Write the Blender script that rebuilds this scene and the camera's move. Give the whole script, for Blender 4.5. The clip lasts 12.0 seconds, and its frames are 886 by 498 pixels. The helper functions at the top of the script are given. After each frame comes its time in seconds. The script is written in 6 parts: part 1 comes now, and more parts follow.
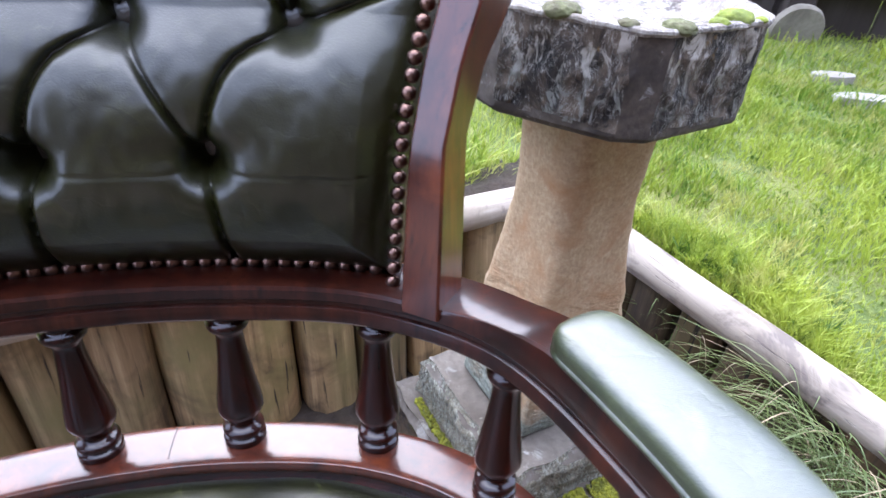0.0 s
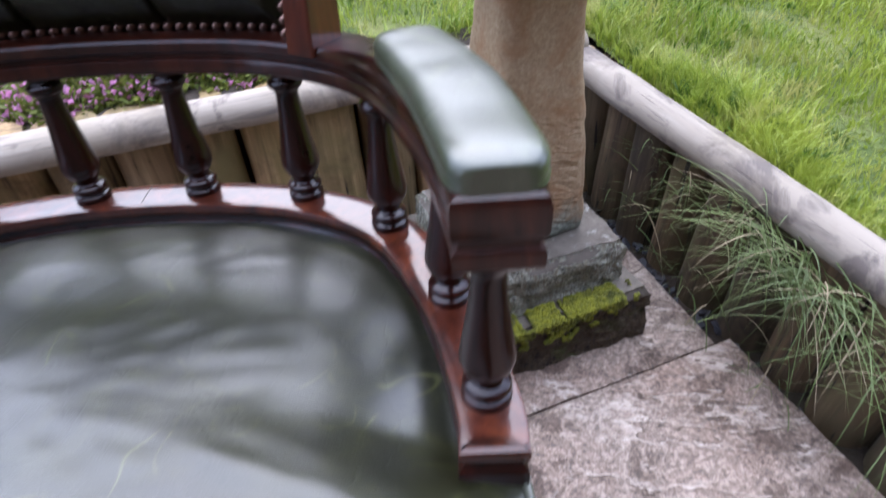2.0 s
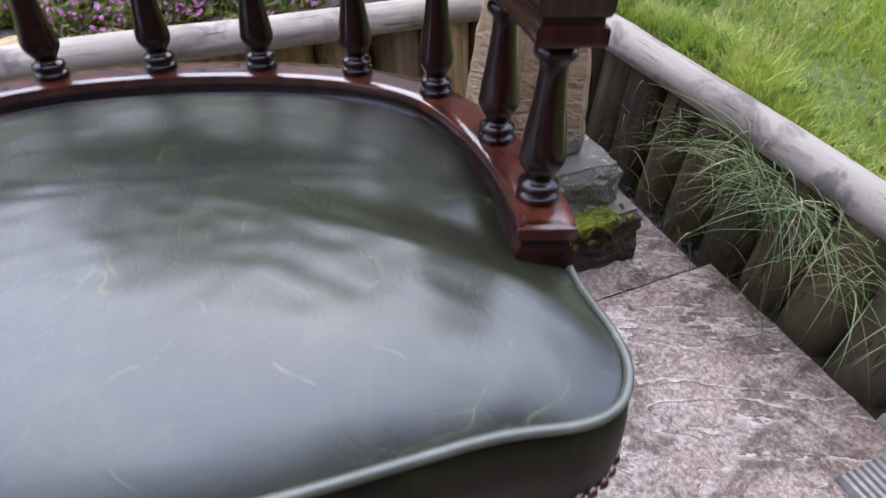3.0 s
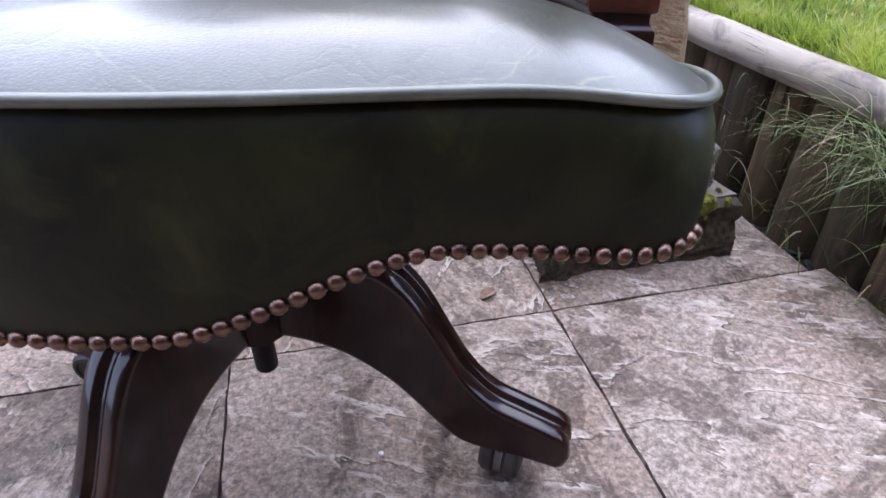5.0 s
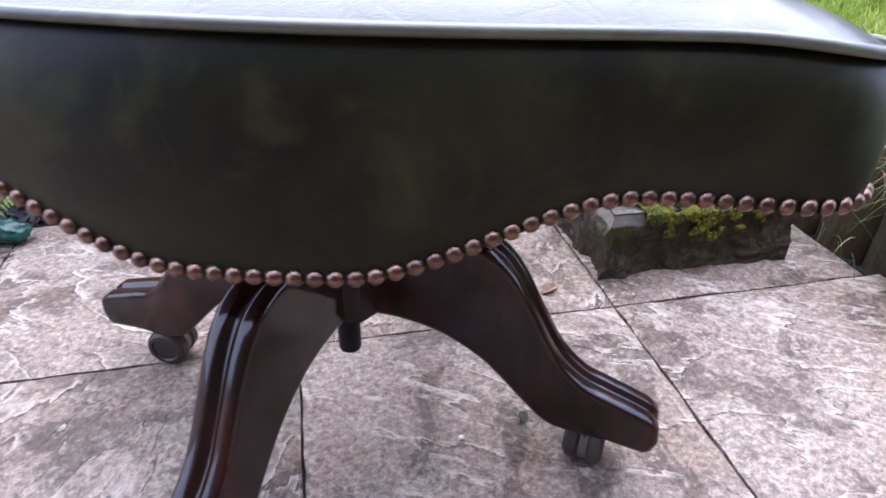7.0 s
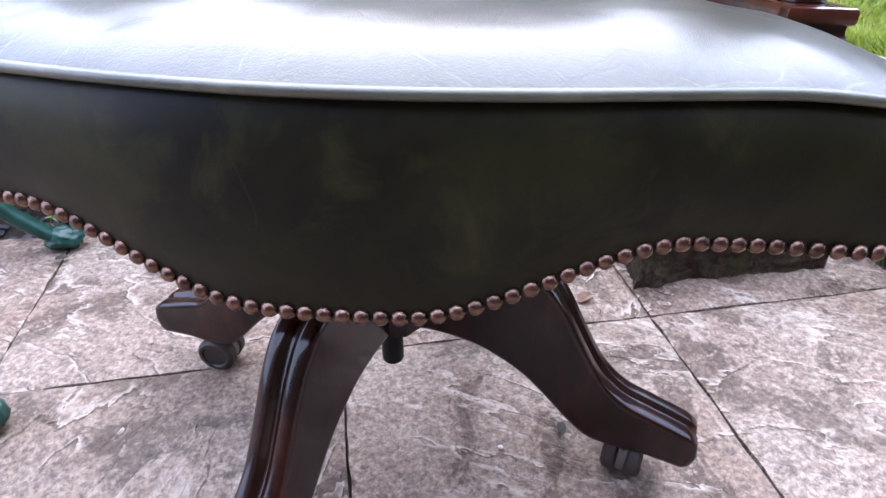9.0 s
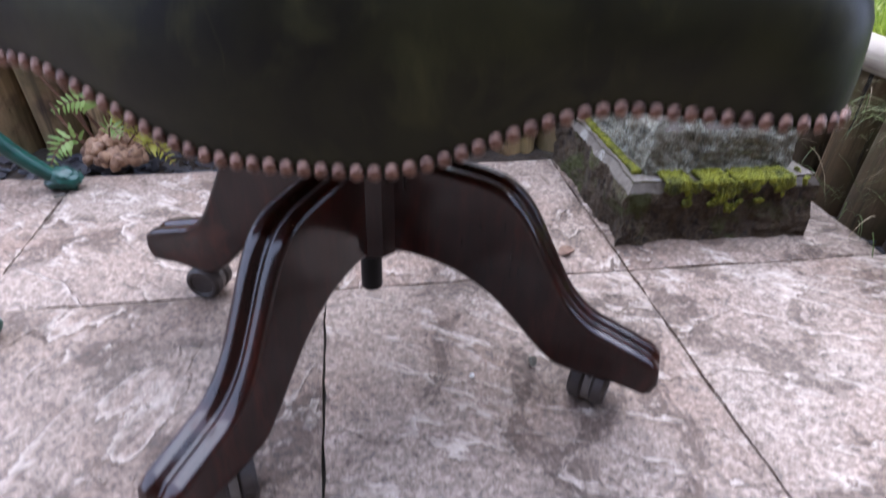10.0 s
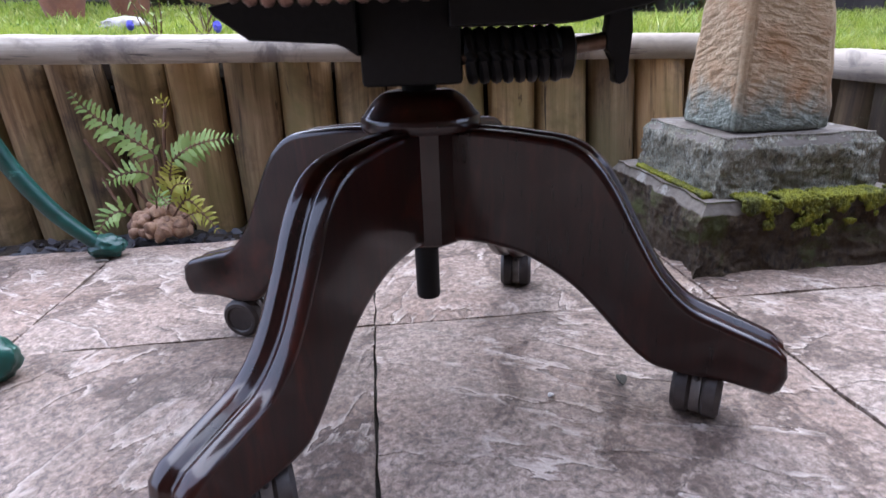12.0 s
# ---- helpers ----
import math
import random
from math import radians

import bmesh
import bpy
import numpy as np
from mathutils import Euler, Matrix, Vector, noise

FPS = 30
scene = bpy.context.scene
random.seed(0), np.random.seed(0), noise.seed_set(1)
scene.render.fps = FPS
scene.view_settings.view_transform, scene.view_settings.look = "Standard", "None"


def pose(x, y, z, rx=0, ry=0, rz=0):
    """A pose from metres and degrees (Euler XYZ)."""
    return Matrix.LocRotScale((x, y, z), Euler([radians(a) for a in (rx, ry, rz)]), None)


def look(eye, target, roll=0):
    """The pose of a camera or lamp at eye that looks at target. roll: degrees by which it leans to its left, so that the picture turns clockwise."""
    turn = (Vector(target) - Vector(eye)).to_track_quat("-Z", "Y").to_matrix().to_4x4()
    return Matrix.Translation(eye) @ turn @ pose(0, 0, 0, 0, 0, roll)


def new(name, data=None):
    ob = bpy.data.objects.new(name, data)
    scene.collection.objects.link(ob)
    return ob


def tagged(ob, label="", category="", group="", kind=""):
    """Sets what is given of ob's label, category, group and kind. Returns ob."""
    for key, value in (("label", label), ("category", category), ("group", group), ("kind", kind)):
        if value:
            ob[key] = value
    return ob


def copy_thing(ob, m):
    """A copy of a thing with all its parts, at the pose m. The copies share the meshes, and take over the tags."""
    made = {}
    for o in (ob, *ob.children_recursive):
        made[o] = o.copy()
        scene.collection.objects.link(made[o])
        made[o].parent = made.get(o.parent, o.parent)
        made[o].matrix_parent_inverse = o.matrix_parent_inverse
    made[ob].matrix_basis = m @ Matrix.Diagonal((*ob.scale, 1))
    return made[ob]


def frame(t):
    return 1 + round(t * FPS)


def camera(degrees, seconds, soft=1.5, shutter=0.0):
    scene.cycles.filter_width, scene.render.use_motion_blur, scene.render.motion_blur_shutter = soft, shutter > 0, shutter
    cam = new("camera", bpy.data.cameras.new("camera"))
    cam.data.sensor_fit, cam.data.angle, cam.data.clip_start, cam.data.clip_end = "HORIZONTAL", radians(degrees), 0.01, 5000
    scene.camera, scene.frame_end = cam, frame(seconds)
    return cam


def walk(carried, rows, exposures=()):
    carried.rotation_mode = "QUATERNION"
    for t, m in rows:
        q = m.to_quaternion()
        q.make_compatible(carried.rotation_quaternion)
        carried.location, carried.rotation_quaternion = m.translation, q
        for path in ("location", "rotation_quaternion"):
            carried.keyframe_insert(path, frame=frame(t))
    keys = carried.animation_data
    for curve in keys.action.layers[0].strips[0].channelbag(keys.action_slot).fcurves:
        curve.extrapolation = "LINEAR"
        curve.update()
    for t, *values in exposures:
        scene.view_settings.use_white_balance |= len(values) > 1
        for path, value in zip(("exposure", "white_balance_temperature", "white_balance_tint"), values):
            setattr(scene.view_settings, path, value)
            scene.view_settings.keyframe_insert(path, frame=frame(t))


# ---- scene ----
cam = camera(73.0, 12.0, shutter=0.5)
PATH = [
    (0, (0.181, -0.228, 0.867), (1.018, 1.187, -0.273), 4.4),
    (0.5, (0.231, -0.266, 0.861), (0.956, 1.162, -0.337), 3.4),
    (1, (0.274, -0.321, 0.84), (0.919, 1.059, -0.455), 1.4),
    (1.5, (0.296, -0.36, 0.833), (0.843, 1.044, -0.482), -2.0),
    (2, (0.261, -0.424, 0.815), (0.773, 0.95, -0.545), -2.2),
    (2.5, (0.179, -0.48, 0.796), (0.756, 0.836, -0.595), -0.0),
    (3, (0.147, -0.532, 0.771), (0.742, 0.796, -0.601), 1.9),
    (3.5, (0.201, -0.585, 0.692), (0.576, 0.853, -0.646), -1.7),
    (3.7, (0.225, -0.606, 0.662), (0.538, 0.840, -0.684), -3.2),
    (5.3, (0.134, -0.632, 0.568), (0.521, 0.996, -0.528), 0.2),
    (5.5, (0.133, -0.633, 0.574), (0.483, 0.995, -0.534), -2.4),
    (6, (0.082, -0.628, 0.572), (0.48, 1.02, -0.489), -0.0),
    (6.5, (0.07, -0.632, 0.545), (0.571, 1.009, -0.482), 0.7),
    (7, (0.045, -0.636, 0.543), (0.431, 1.009, -0.528), 1.5),
    (7.2, (0.030, -0.645, 0.526), (0.453, 1.002, -0.527), 2.2),
    (8.8, (0.025, -0.631, 0.580), (0.352, 0.998, -0.533), -1.0),
    (9, (0.027, -0.632, 0.574), (0.327, 1.014, -0.521), 0.2),
    (9.5, (0.046, -0.649, 0.579), (0.333, 0.992, -0.527), 0.8),
    (10, (0.046, -0.7, 0.521), (0.333, 0.948, -0.575), 2.2),
    (10.5, (0.021, -0.736, 0.364), (0.26, 0.991, -0.616), 1.0),
    (11, (0.022, -0.69, 0.326), (0.286, 1.204, -0.26), -1.4),
    (11.5, (0.018, -0.699, 0.321), (0.218, 1.183, -0.325), -2.2),
    (12, (0.021, -0.699, 0.345), (0.21, 1.176, -0.326), -2.1),
]
walk(cam, [(t, look(eye, target, roll)) for t, eye, target, roll in PATH], exposures=((0, 1.93, 5980, 15), (0.5, 1.65, 5980, 15), (1, 1.42, 5980, 15), (1.5, 1.27, 5980, 15), (2, 1.25, 5980, 15), (3, 1.0, 5980, 15), (3.5, 0.8, 5980, 15), (5.5, 1.45, 5980, 15), (6.5, 1.6, 5980, 15), (7, 1.7, 5980, 15), (9, 1.7, 5980, 15), (10, 1.6, 5980, 15), (10.5, 1.58, 5980, 15), (11, 1.45, 5980, 15), (11.5, 1.58, 5980, 15), (12, 1.52, 5980, 15)))


# ---- light ----
SUN_EL, SUN_ROT = radians(42), radians(200)
world = bpy.data.worlds.new("overcast_sky")
scene.world = world
world.use_nodes = True
wn, wl = world.node_tree.nodes, world.node_tree.links
bg = wn["Background"]
sky = wn.new("ShaderNodeTexSky")
sky.sky_type = "NISHITA"
sky.sun_disc = False
sky.sun_elevation, sky.sun_rotation = SUN_EL, radians(10)
sky.air_density, sky.dust_density = 1.0, 4.0
veil = wn.new("ShaderNodeMix")
veil.data_type = "RGBA"
veil.inputs[0].default_value = 0.72
veil.inputs[7].default_value = (8.7, 9.8, 13.2, 1)
wl.new(sky.outputs[0], veil.inputs[6])
wl.new(veil.outputs[2], bg.inputs[0])
bg.inputs[1].default_value = 0.15

sun_data = bpy.data.lights.new("sun", "SUN")
sun_data.energy, sun_data.angle, sun_data.color = 2.4, radians(90), (0.97, 0.98, 1.0)
sun = new("sun", sun_data)
sun.matrix_world = look((1.0, 5.0, 9.6), (0, 0, 0))


# ---- materials ----
def nodes_of(name):
    m = bpy.data.materials.new(name)
    m.use_nodes = True
    nt = m.node_tree
    return m, nt.nodes, nt.links, nt.nodes["Principled BSDF"]


def coords(n, l, vary=True, space="Object"):
    tc = n.new("ShaderNodeTexCoord")
    if not vary:
        return tc.outputs[space]
    oi = n.new("ShaderNodeObjectInfo")
    sc = n.new("ShaderNodeVectorMath")
    sc.operation = "MULTIPLY_ADD"
    sc.inputs[1].default_value = (7.3, 11.1, 5.7)
    l.new(oi.outputs["Random"], sc.inputs[0])
    l.new(tc.outputs[space], sc.inputs[2])
    return sc.outputs[0]


def noise_tex(n, l, vec, scale, detail=6.0, rough=0.55, dist=0.0, stretch=None):
    if stretch:
        mp = n.new("ShaderNodeMapping")
        mp.inputs["Scale"].default_value = stretch
        l.new(vec, mp.inputs[0])
        vec = mp.outputs[0]
    t = n.new("ShaderNodeTexNoise")
    t.inputs["Scale"].default_value = scale
    t.inputs["Detail"].default_value = detail
    t.inputs["Roughness"].default_value = rough
    t.inputs["Distortion"].default_value = dist
    l.new(vec, t.inputs["Vector"])
    return t.outputs["Fac"]


def ramp(n, l, fac, stops):
    r = n.new("ShaderNodeValToRGB")
    while len(r.color_ramp.elements) < len(stops):
        r.color_ramp.elements.new(0.5)
    for e, (p, c) in zip(r.color_ramp.elements, stops):
        e.position = p
        e.color = (*c, 1) if len(c) == 3 else c
    l.new(fac, r.inputs[0])
    return r.outputs[0]


def gray(n, l, fac, a, b):
    return ramp(n, l, fac, [(a, (0, 0, 0)), (b, (1, 1, 1))])


def blend(n, l, fac, a, b, mode="MIX"):
    x = n.new("ShaderNodeMix")
    x.data_type, x.blend_type = "RGBA", mode
    if isinstance(fac, float):
        x.inputs[0].default_value = fac
    else:
        l.new(fac, x.inputs[0])
    for sock, v in ((x.inputs[6], a), (x.inputs[7], b)):
        if isinstance(v, tuple):
            sock.default_value = (*v, 1)
        else:
            l.new(v, sock)
    return x.outputs[2]


def bumps(n, l, bsdf, layers):
    prev = None
    for h, strength, dist in layers:
        b = n.new("ShaderNodeBump")
        b.inputs["Strength"].default_value = strength
        b.inputs["Distance"].default_value = dist
        l.new(h, b.inputs["Height"])
        if prev:
            l.new(prev, b.inputs["Normal"])
        prev = b.outputs[0]
    l.new(prev, bsdf.inputs["Normal"])


def value_range(n, l, fac, lo, hi):
    mr = n.new("ShaderNodeMapRange")
    mr.inputs[3].default_value, mr.inputs[4].default_value = lo, hi
    l.new(fac, mr.inputs[0])
    return mr.outputs[0]


def two_scale(name, c1, c2, c3, s1, s2, rough=(0.6, 0.8), bump=(0.4, 0.002), stretch=None, vary=True, spots=None, metallic=0.0, level=0.5):
    """A general surface: a fine and a coarse noise mix three colours, with relief from both."""
    m, n, l, b = nodes_of(name)
    v = coords(n, l, vary)
    fine = noise_tex(n, l, v, s1, 8, 0.65, 0.2, stretch)
    coarse = noise_tex(n, l, v, s2, 4, 0.6, 0.4, stretch)
    col = blend(n, l, gray(n, l, fine, 0.32, 0.68), c1, c2)
    col = blend(n, l, gray(n, l, coarse, 0.45, 0.68), col, c3)
    if spots:
        c4, s4, lo, hi = spots
        col = blend(n, l, gray(n, l, noise_tex(n, l, v, s4, 5, 0.7, 0.5), lo, hi), col, c4)
    l.new(col, b.inputs["Base Color"])
    l.new(value_range(n, l, fine, *rough), b.inputs["Roughness"])
    b.inputs["Metallic"].default_value = metallic
    b.inputs["Specular IOR Level"].default_value = level
    bumps(n, l, b, [(coarse, bump[0] * 0.6, bump[1] * 3), (fine, bump[0], bump[1])])
    return m


def leather(name, base, light, rough=0.32, coat=1.0, level=0.5, coat_rough=0.33, marks=1.6, creases=0.32, pebble=0.36, ior=1.72, waves=0.11):
    m, n, l, b = nodes_of(name)
    v = coords(n, l, False)
    patch = noise_tex(n, l, v, 9, 4, 0.6, 0.4)
    rub = noise_tex(n, l, v, 26, 6, 0.65, 0.8)
    col = blend(n, l, gray(n, l, patch, 0.38, 0.66), base, light)
    col = blend(n, l, gray(n, l, rub, 0.52, 0.78), col, tuple(c * 1.7 for c in light))
    scratch = n.new("ShaderNodeTexVoronoi")
    scratch.feature = "DISTANCE_TO_EDGE"
    scratch.inputs["Scale"].default_value = 7
    swirl = n.new("ShaderNodeVectorMath")
    swirl.operation = "MULTIPLY_ADD"
    sw = n.new("ShaderNodeTexNoise")
    sw.inputs["Scale"].default_value = 6
    l.new(v, sw.inputs["Vector"])
    swirl.inputs[1].default_value = (0.3, 0.3, 0.3)
    l.new(sw.outputs["Color"], swirl.inputs[0])
    l.new(v, swirl.inputs[2])
    l.new(swirl.outputs[0], scratch.inputs["Vector"])
    thin = ramp(n, l, scratch.outputs["Distance"], [(0.0, (1, 1, 1)), (0.007, (0, 0, 0))])
    some = n.new("ShaderNodeMath")
    some.operation = "MULTIPLY"
    l.new(thin, some.inputs[0])
    l.new(gray(n, l, noise_tex(n, l, v, 30, 4, 0.6, 0.3), 0.50, 0.62), some.inputs[1])
    col = blend(n, l, some.outputs[0], col, tuple(c * marks + 0.006 * (marks > 1) for c in light))
    l.new(col, b.inputs["Base Color"])
    vo = n.new("ShaderNodeTexVoronoi")
    vo.feature = "DISTANCE_TO_EDGE"
    vo.inputs["Scale"].default_value = 520
    l.new(v, vo.inputs["Vector"])
    grain = gray(n, l, vo.outputs["Distance"], 0.0, 0.25)
    crease = n.new("ShaderNodeTexVoronoi")
    crease.feature = "DISTANCE_TO_EDGE"
    crease.inputs["Scale"].default_value = 17
    warp = n.new("ShaderNodeVectorMath")
    warp.operation = "MULTIPLY_ADD"
    nt = n.new("ShaderNodeTexNoise")
    nt.inputs["Scale"].default_value = 22
    nt.inputs["Detail"].default_value = 5
    l.new(v, nt.inputs["Vector"])
    warp.inputs[1].default_value = (0.075, 0.075, 0.075)
    l.new(nt.outputs["Color"], warp.inputs[0])
    l.new(v, warp.inputs[2])
    l.new(warp.outputs[0], crease.inputs["Vector"])
    line = gray(n, l, crease.outputs["Distance"], 0.0, 0.035)
    wrinkle = noise_tex(n, l, v, 75, 6, 0.65, 1.2, (1.0, 1.8, 1.0))
    big = noise_tex(n, l, v, 13, 3, 0.5, 0.7)
    l.new(value_range(n, l, rub, rough - 0.07, rough + 0.16), b.inputs["Roughness"])
    b.inputs["Coat Weight"].default_value = coat
    b.inputs["Coat Roughness"].default_value = coat_rough
    b.inputs["Coat IOR"].default_value = ior
    b.inputs["Specular IOR Level"].default_value = level
    bumps(n, l, b, [(big, waves, 0.012), (wrinkle, min(0.30, pebble * 0.8), 0.003), (line, creases, 0.0016), (grain, pebble, 0.0008)])
    return m


def polished_wood(name, dark, mid, bright, rough=0.2, coat=1.0, ior=1.55, coat_rough=0.13):
    m, n, l, b = nodes_of(name)
    v = coords(n, l, True)
    grain = noise_tex(n, l, v, 40, 8, 0.62, 0.5, (1.0, 1.0, 0.16))
    fine = noise_tex(n, l, v, 220, 5, 0.6, 0.2, (1.0, 1.0, 0.12))
    worn = noise_tex(n, l, v, 14, 5, 0.6, 0.3)
    col = ramp(n, l, grain, [(0.3, dark), (0.55, mid), (0.78, bright)])
    col = blend(n, l, gray(n, l, fine, 0.55, 0.75), col, dark)
    col = blend(n, l, gray(n, l, worn, 0.56, 0.8), col, bright)
    l.new(col, b.inputs["Base Color"])
    l.new(value_range(n, l, worn, rough + 0.10, rough + 0.30), b.inputs["Roughness"])
    b.inputs["Specular IOR Level"].default_value = 0.08
    b.inputs["Coat Weight"].default_value = coat
    b.inputs["Coat IOR"].default_value = ior
    b.inputs["Coat Roughness"].default_value = coat_rough
    bumps(n, l, b, [(worn, 0.05, 0.004), (fine, 0.06, 0.0004)])
    return m


def riven_slab(name):
    m, n, l, b = nodes_of(name)
    v = coords(n, l, True)
    slant = n.new("ShaderNodeMapping")
    slant.inputs["Rotation"].default_value = (0, 0, radians(28))
    l.new(v, slant.inputs[0])
    flow = noise_tex(n, l, slant.outputs[0], 3.0, 8, 0.56, 0.25, (0.75, 2.0, 1.0))
    saw = n.new("ShaderNodeMath")
    saw.operation = "MULTIPLY"
    saw.inputs[1].default_value = 8.5
    l.new(flow, saw.inputs[0])
    fr = n.new("ShaderNodeMath")
    fr.operation = "FRACT"
    l.new(saw.outputs[0], fr.inputs[0])
    step = ramp(n, l, fr.outputs[0], [(0.0, (1, 1, 1)), (0.16, (0.55, 0.55, 0.55)), (0.9, (0.05, 0.05, 0.05)), (1.0, (1, 1, 1))])
    edge0 = ramp(n, l, fr.outputs[0], [(0.0, (1, 1, 1)), (0.08, (0.55, 0.55, 0.55)), (0.20, (0, 0, 0)), (1.0, (0, 0, 0))])
    em = n.new("ShaderNodeMath")
    em.operation = "MULTIPLY"
    l.new(edge0, em.inputs[0])
    l.new(gray(n, l, noise_tex(n, l, v, 16, 7, 0.75, 0.5), 0.44, 0.54), em.inputs[1])
    edge = em.outputs[0]
    grit = noise_tex(n, l, v, 130, 8, 0.75, 0.3)
    blot = noise_tex(n, l, v, 40, 7, 0.7, 0.3)
    wide = noise_tex(n, l, v, 5, 4, 0.6, 0.5)
    col = ramp(n, l, grit, [(0.38, (0.105, 0.084, 0.070)), (0.465, (0.200, 0.160, 0.134)), (0.54, (0.285, 0.234, 0.200)), (0.63, (0.42, 0.355, 0.310))])
    col = blend(n, l, gray(n, l, wide, 0.35, 0.7), col, (0.80, 0.68, 0.62), "MULTIPLY")
    grain2 = noise_tex(n, l, v, 330, 4, 0.6, 0.0)
    col = blend(n, l, gray(n, l, grain2, 0.58, 0.76), col, (0.100, 0.080, 0.068))
    col = blend(n, l, gray(n, l, noise_tex(n, l, v, 12, 6, 0.7, 0.8), 0.52, 0.66), col, (0.66, 0.62, 0.60), "MULTIPLY")
    mott = noise_tex(n, l, v, 62, 6, 0.7, 0.2)
    col = blend(n, l, gray(n, l, mott, 0.56, 0.66), col, (0.128, 0.102, 0.086))
    worn = noise_tex(n, l, v, 5.5, 6, 0.65, 1.2)
    col = blend(n, l, gray(n, l, worn, 0.53, 0.57), col, (0.52, 0.485, 0.455), "MULTIPLY")
    lime = gray(n, l, blot, 0.55, 0.66)
    speck = gray(n, l, grit, 0.40, 0.54)
    lm = n.new("ShaderNodeMath")
    lm.operation = "MULTIPLY"
    l.new(lime, lm.inputs[0])
    l.new(speck, lm.inputs[1])
    col = blend(n, l, lm.outputs[0], col, (0.3570, 0.2940, 0.2571))
    col = blend(n, l, edge, col, (0.48, 0.420, 0.375))
    dark = gray(n, l, noise_tex(n, l, v, 62, 5, 0.7, 0.4), 0.65, 0.74)
    col = blend(n, l, dark, col, (0.0378, 0.0294, 0.0254))
    oi = n.new("ShaderNodeObjectInfo")
    col = blend(n, l, 1.0, col, oi.outputs["Color"], "MULTIPLY")
    l.new(col, b.inputs["Base Color"])
    l.new(value_range(n, l, grit, 0.55, 0.85), b.inputs["Roughness"])
    bumps(n, l, b, [(step, 0.8, 0.005), (blot, 0.5, 0.004), (grit, 0.8, 0.002)])
    return m


def post_wood(name, light, tan, dark, green, lying=False, stain=(0.55, 0.75)):
    """Round softwood, weathered and a little green, grain running along z, or along x where it lies."""
    m, n, l, b = nodes_of(name)
    v = coords(n, l, True)
    if lying:
        turn = n.new("ShaderNodeMapping")
        turn.inputs["Rotation"].default_value = (0, radians(90), 0)
        l.new(v, turn.inputs[0])
        v = turn.outputs[0]
    g = noise_tex(n, l, v, 70, 6, 0.65, 0.3, (1.0, 1.0, 0.05))
    rings = noise_tex(n, l, v, 14, 4, 0.6, 1.5, (1.0, 1.0, 0.12))
    blot = noise_tex(n, l, v, 9, 5, 0.65, 0.6)
    alg = noise_tex(n, l, v, 5, 5, 0.6, 0.4)
    col = ramp(n, l, g, [(0.3, dark), (0.5, tan), (0.72, light)])
    col = blend(n, l, gray(n, l, rings, 0.5, 0.62), col, tan)
    col = blend(n, l, gray(n, l, blot, *stain), col, dark)
    col = blend(n, l, gray(n, l, alg, 0.45, 0.7), col, green)
    crack = gray(n, l, noise_tex(n, l, v, 110, 4, 0.6, 0.6, (1.0, 1.0, 0.06)), 0.63, 0.69)
    col = blend(n, l, crack, col, tuple(x * 0.5 for x in dark))
    oi = n.new("ShaderNodeObjectInfo")
    tone = ramp(n, l, oi.outputs["Random"], [(0.0, (0.62, 0.60, 0.58)), (0.5, (0.95, 0.92, 0.88)), (1.0, (1.25, 1.12, 0.95))])
    col = blend(n, l, 1.0, col, tone, "MULTIPLY")
    l.new(col, b.inputs["Base Color"])
    b.inputs["Roughness"].default_value = 0.78
    inv = n.new("ShaderNodeInvert")
    l.new(crack, inv.inputs[1])
    bumps(n, l, b, [(blot, 0.25, 0.006), (rings, 0.25, 0.003), (inv.outputs[0], 0.5, 0.002), (g, 0.5, 0.0015)])
    return m


def leaf_mat(name, a, c, rough=0.55, trans=0.25, dry=None):
    m, n, l, b = nodes_of(name)
    geo = n.new("ShaderNodeNewGeometry")
    v = coords(n, l, False)
    big = noise_tex(n, l, v, 2.2, 4, 0.6, 0.4)
    col = blend(n, l, geo.outputs["Random Per Island"], a, c)
    col = blend(n, l, gray(n, l, big, 0.35, 0.7), col, tuple(x * 1.25 for x in c))
    if dry:
        mid = noise_tex(n, l, v, 9, 5, 0.65, 0.8)
        col = blend(n, l, gray(n, l, mid, 0.50, 0.66), col, dry)
        col = blend(n, l, gray(n, l, noise_tex(n, l, v, 23, 4, 0.6, 0.5), 0.54, 0.66), col, tuple(x * 0.6 for x in a))
    l.new(col, b.inputs["Base Color"])
    b.inputs["Roughness"].default_value = rough
    if trans:
        tr = n.new("ShaderNodeBsdfTranslucent")
        l.new(col, tr.inputs[0])
        mix = n.new("ShaderNodeMixShader")
        mix.inputs[0].default_value = trans
        out = [k for k in n if k.type == "OUTPUT_MATERIAL"][0]
        l.new(b.outputs[0], mix.inputs[1])
        l.new(tr.outputs[0], mix.inputs[2])
        l.new(mix.outputs[0], out.inputs[0])
    return m


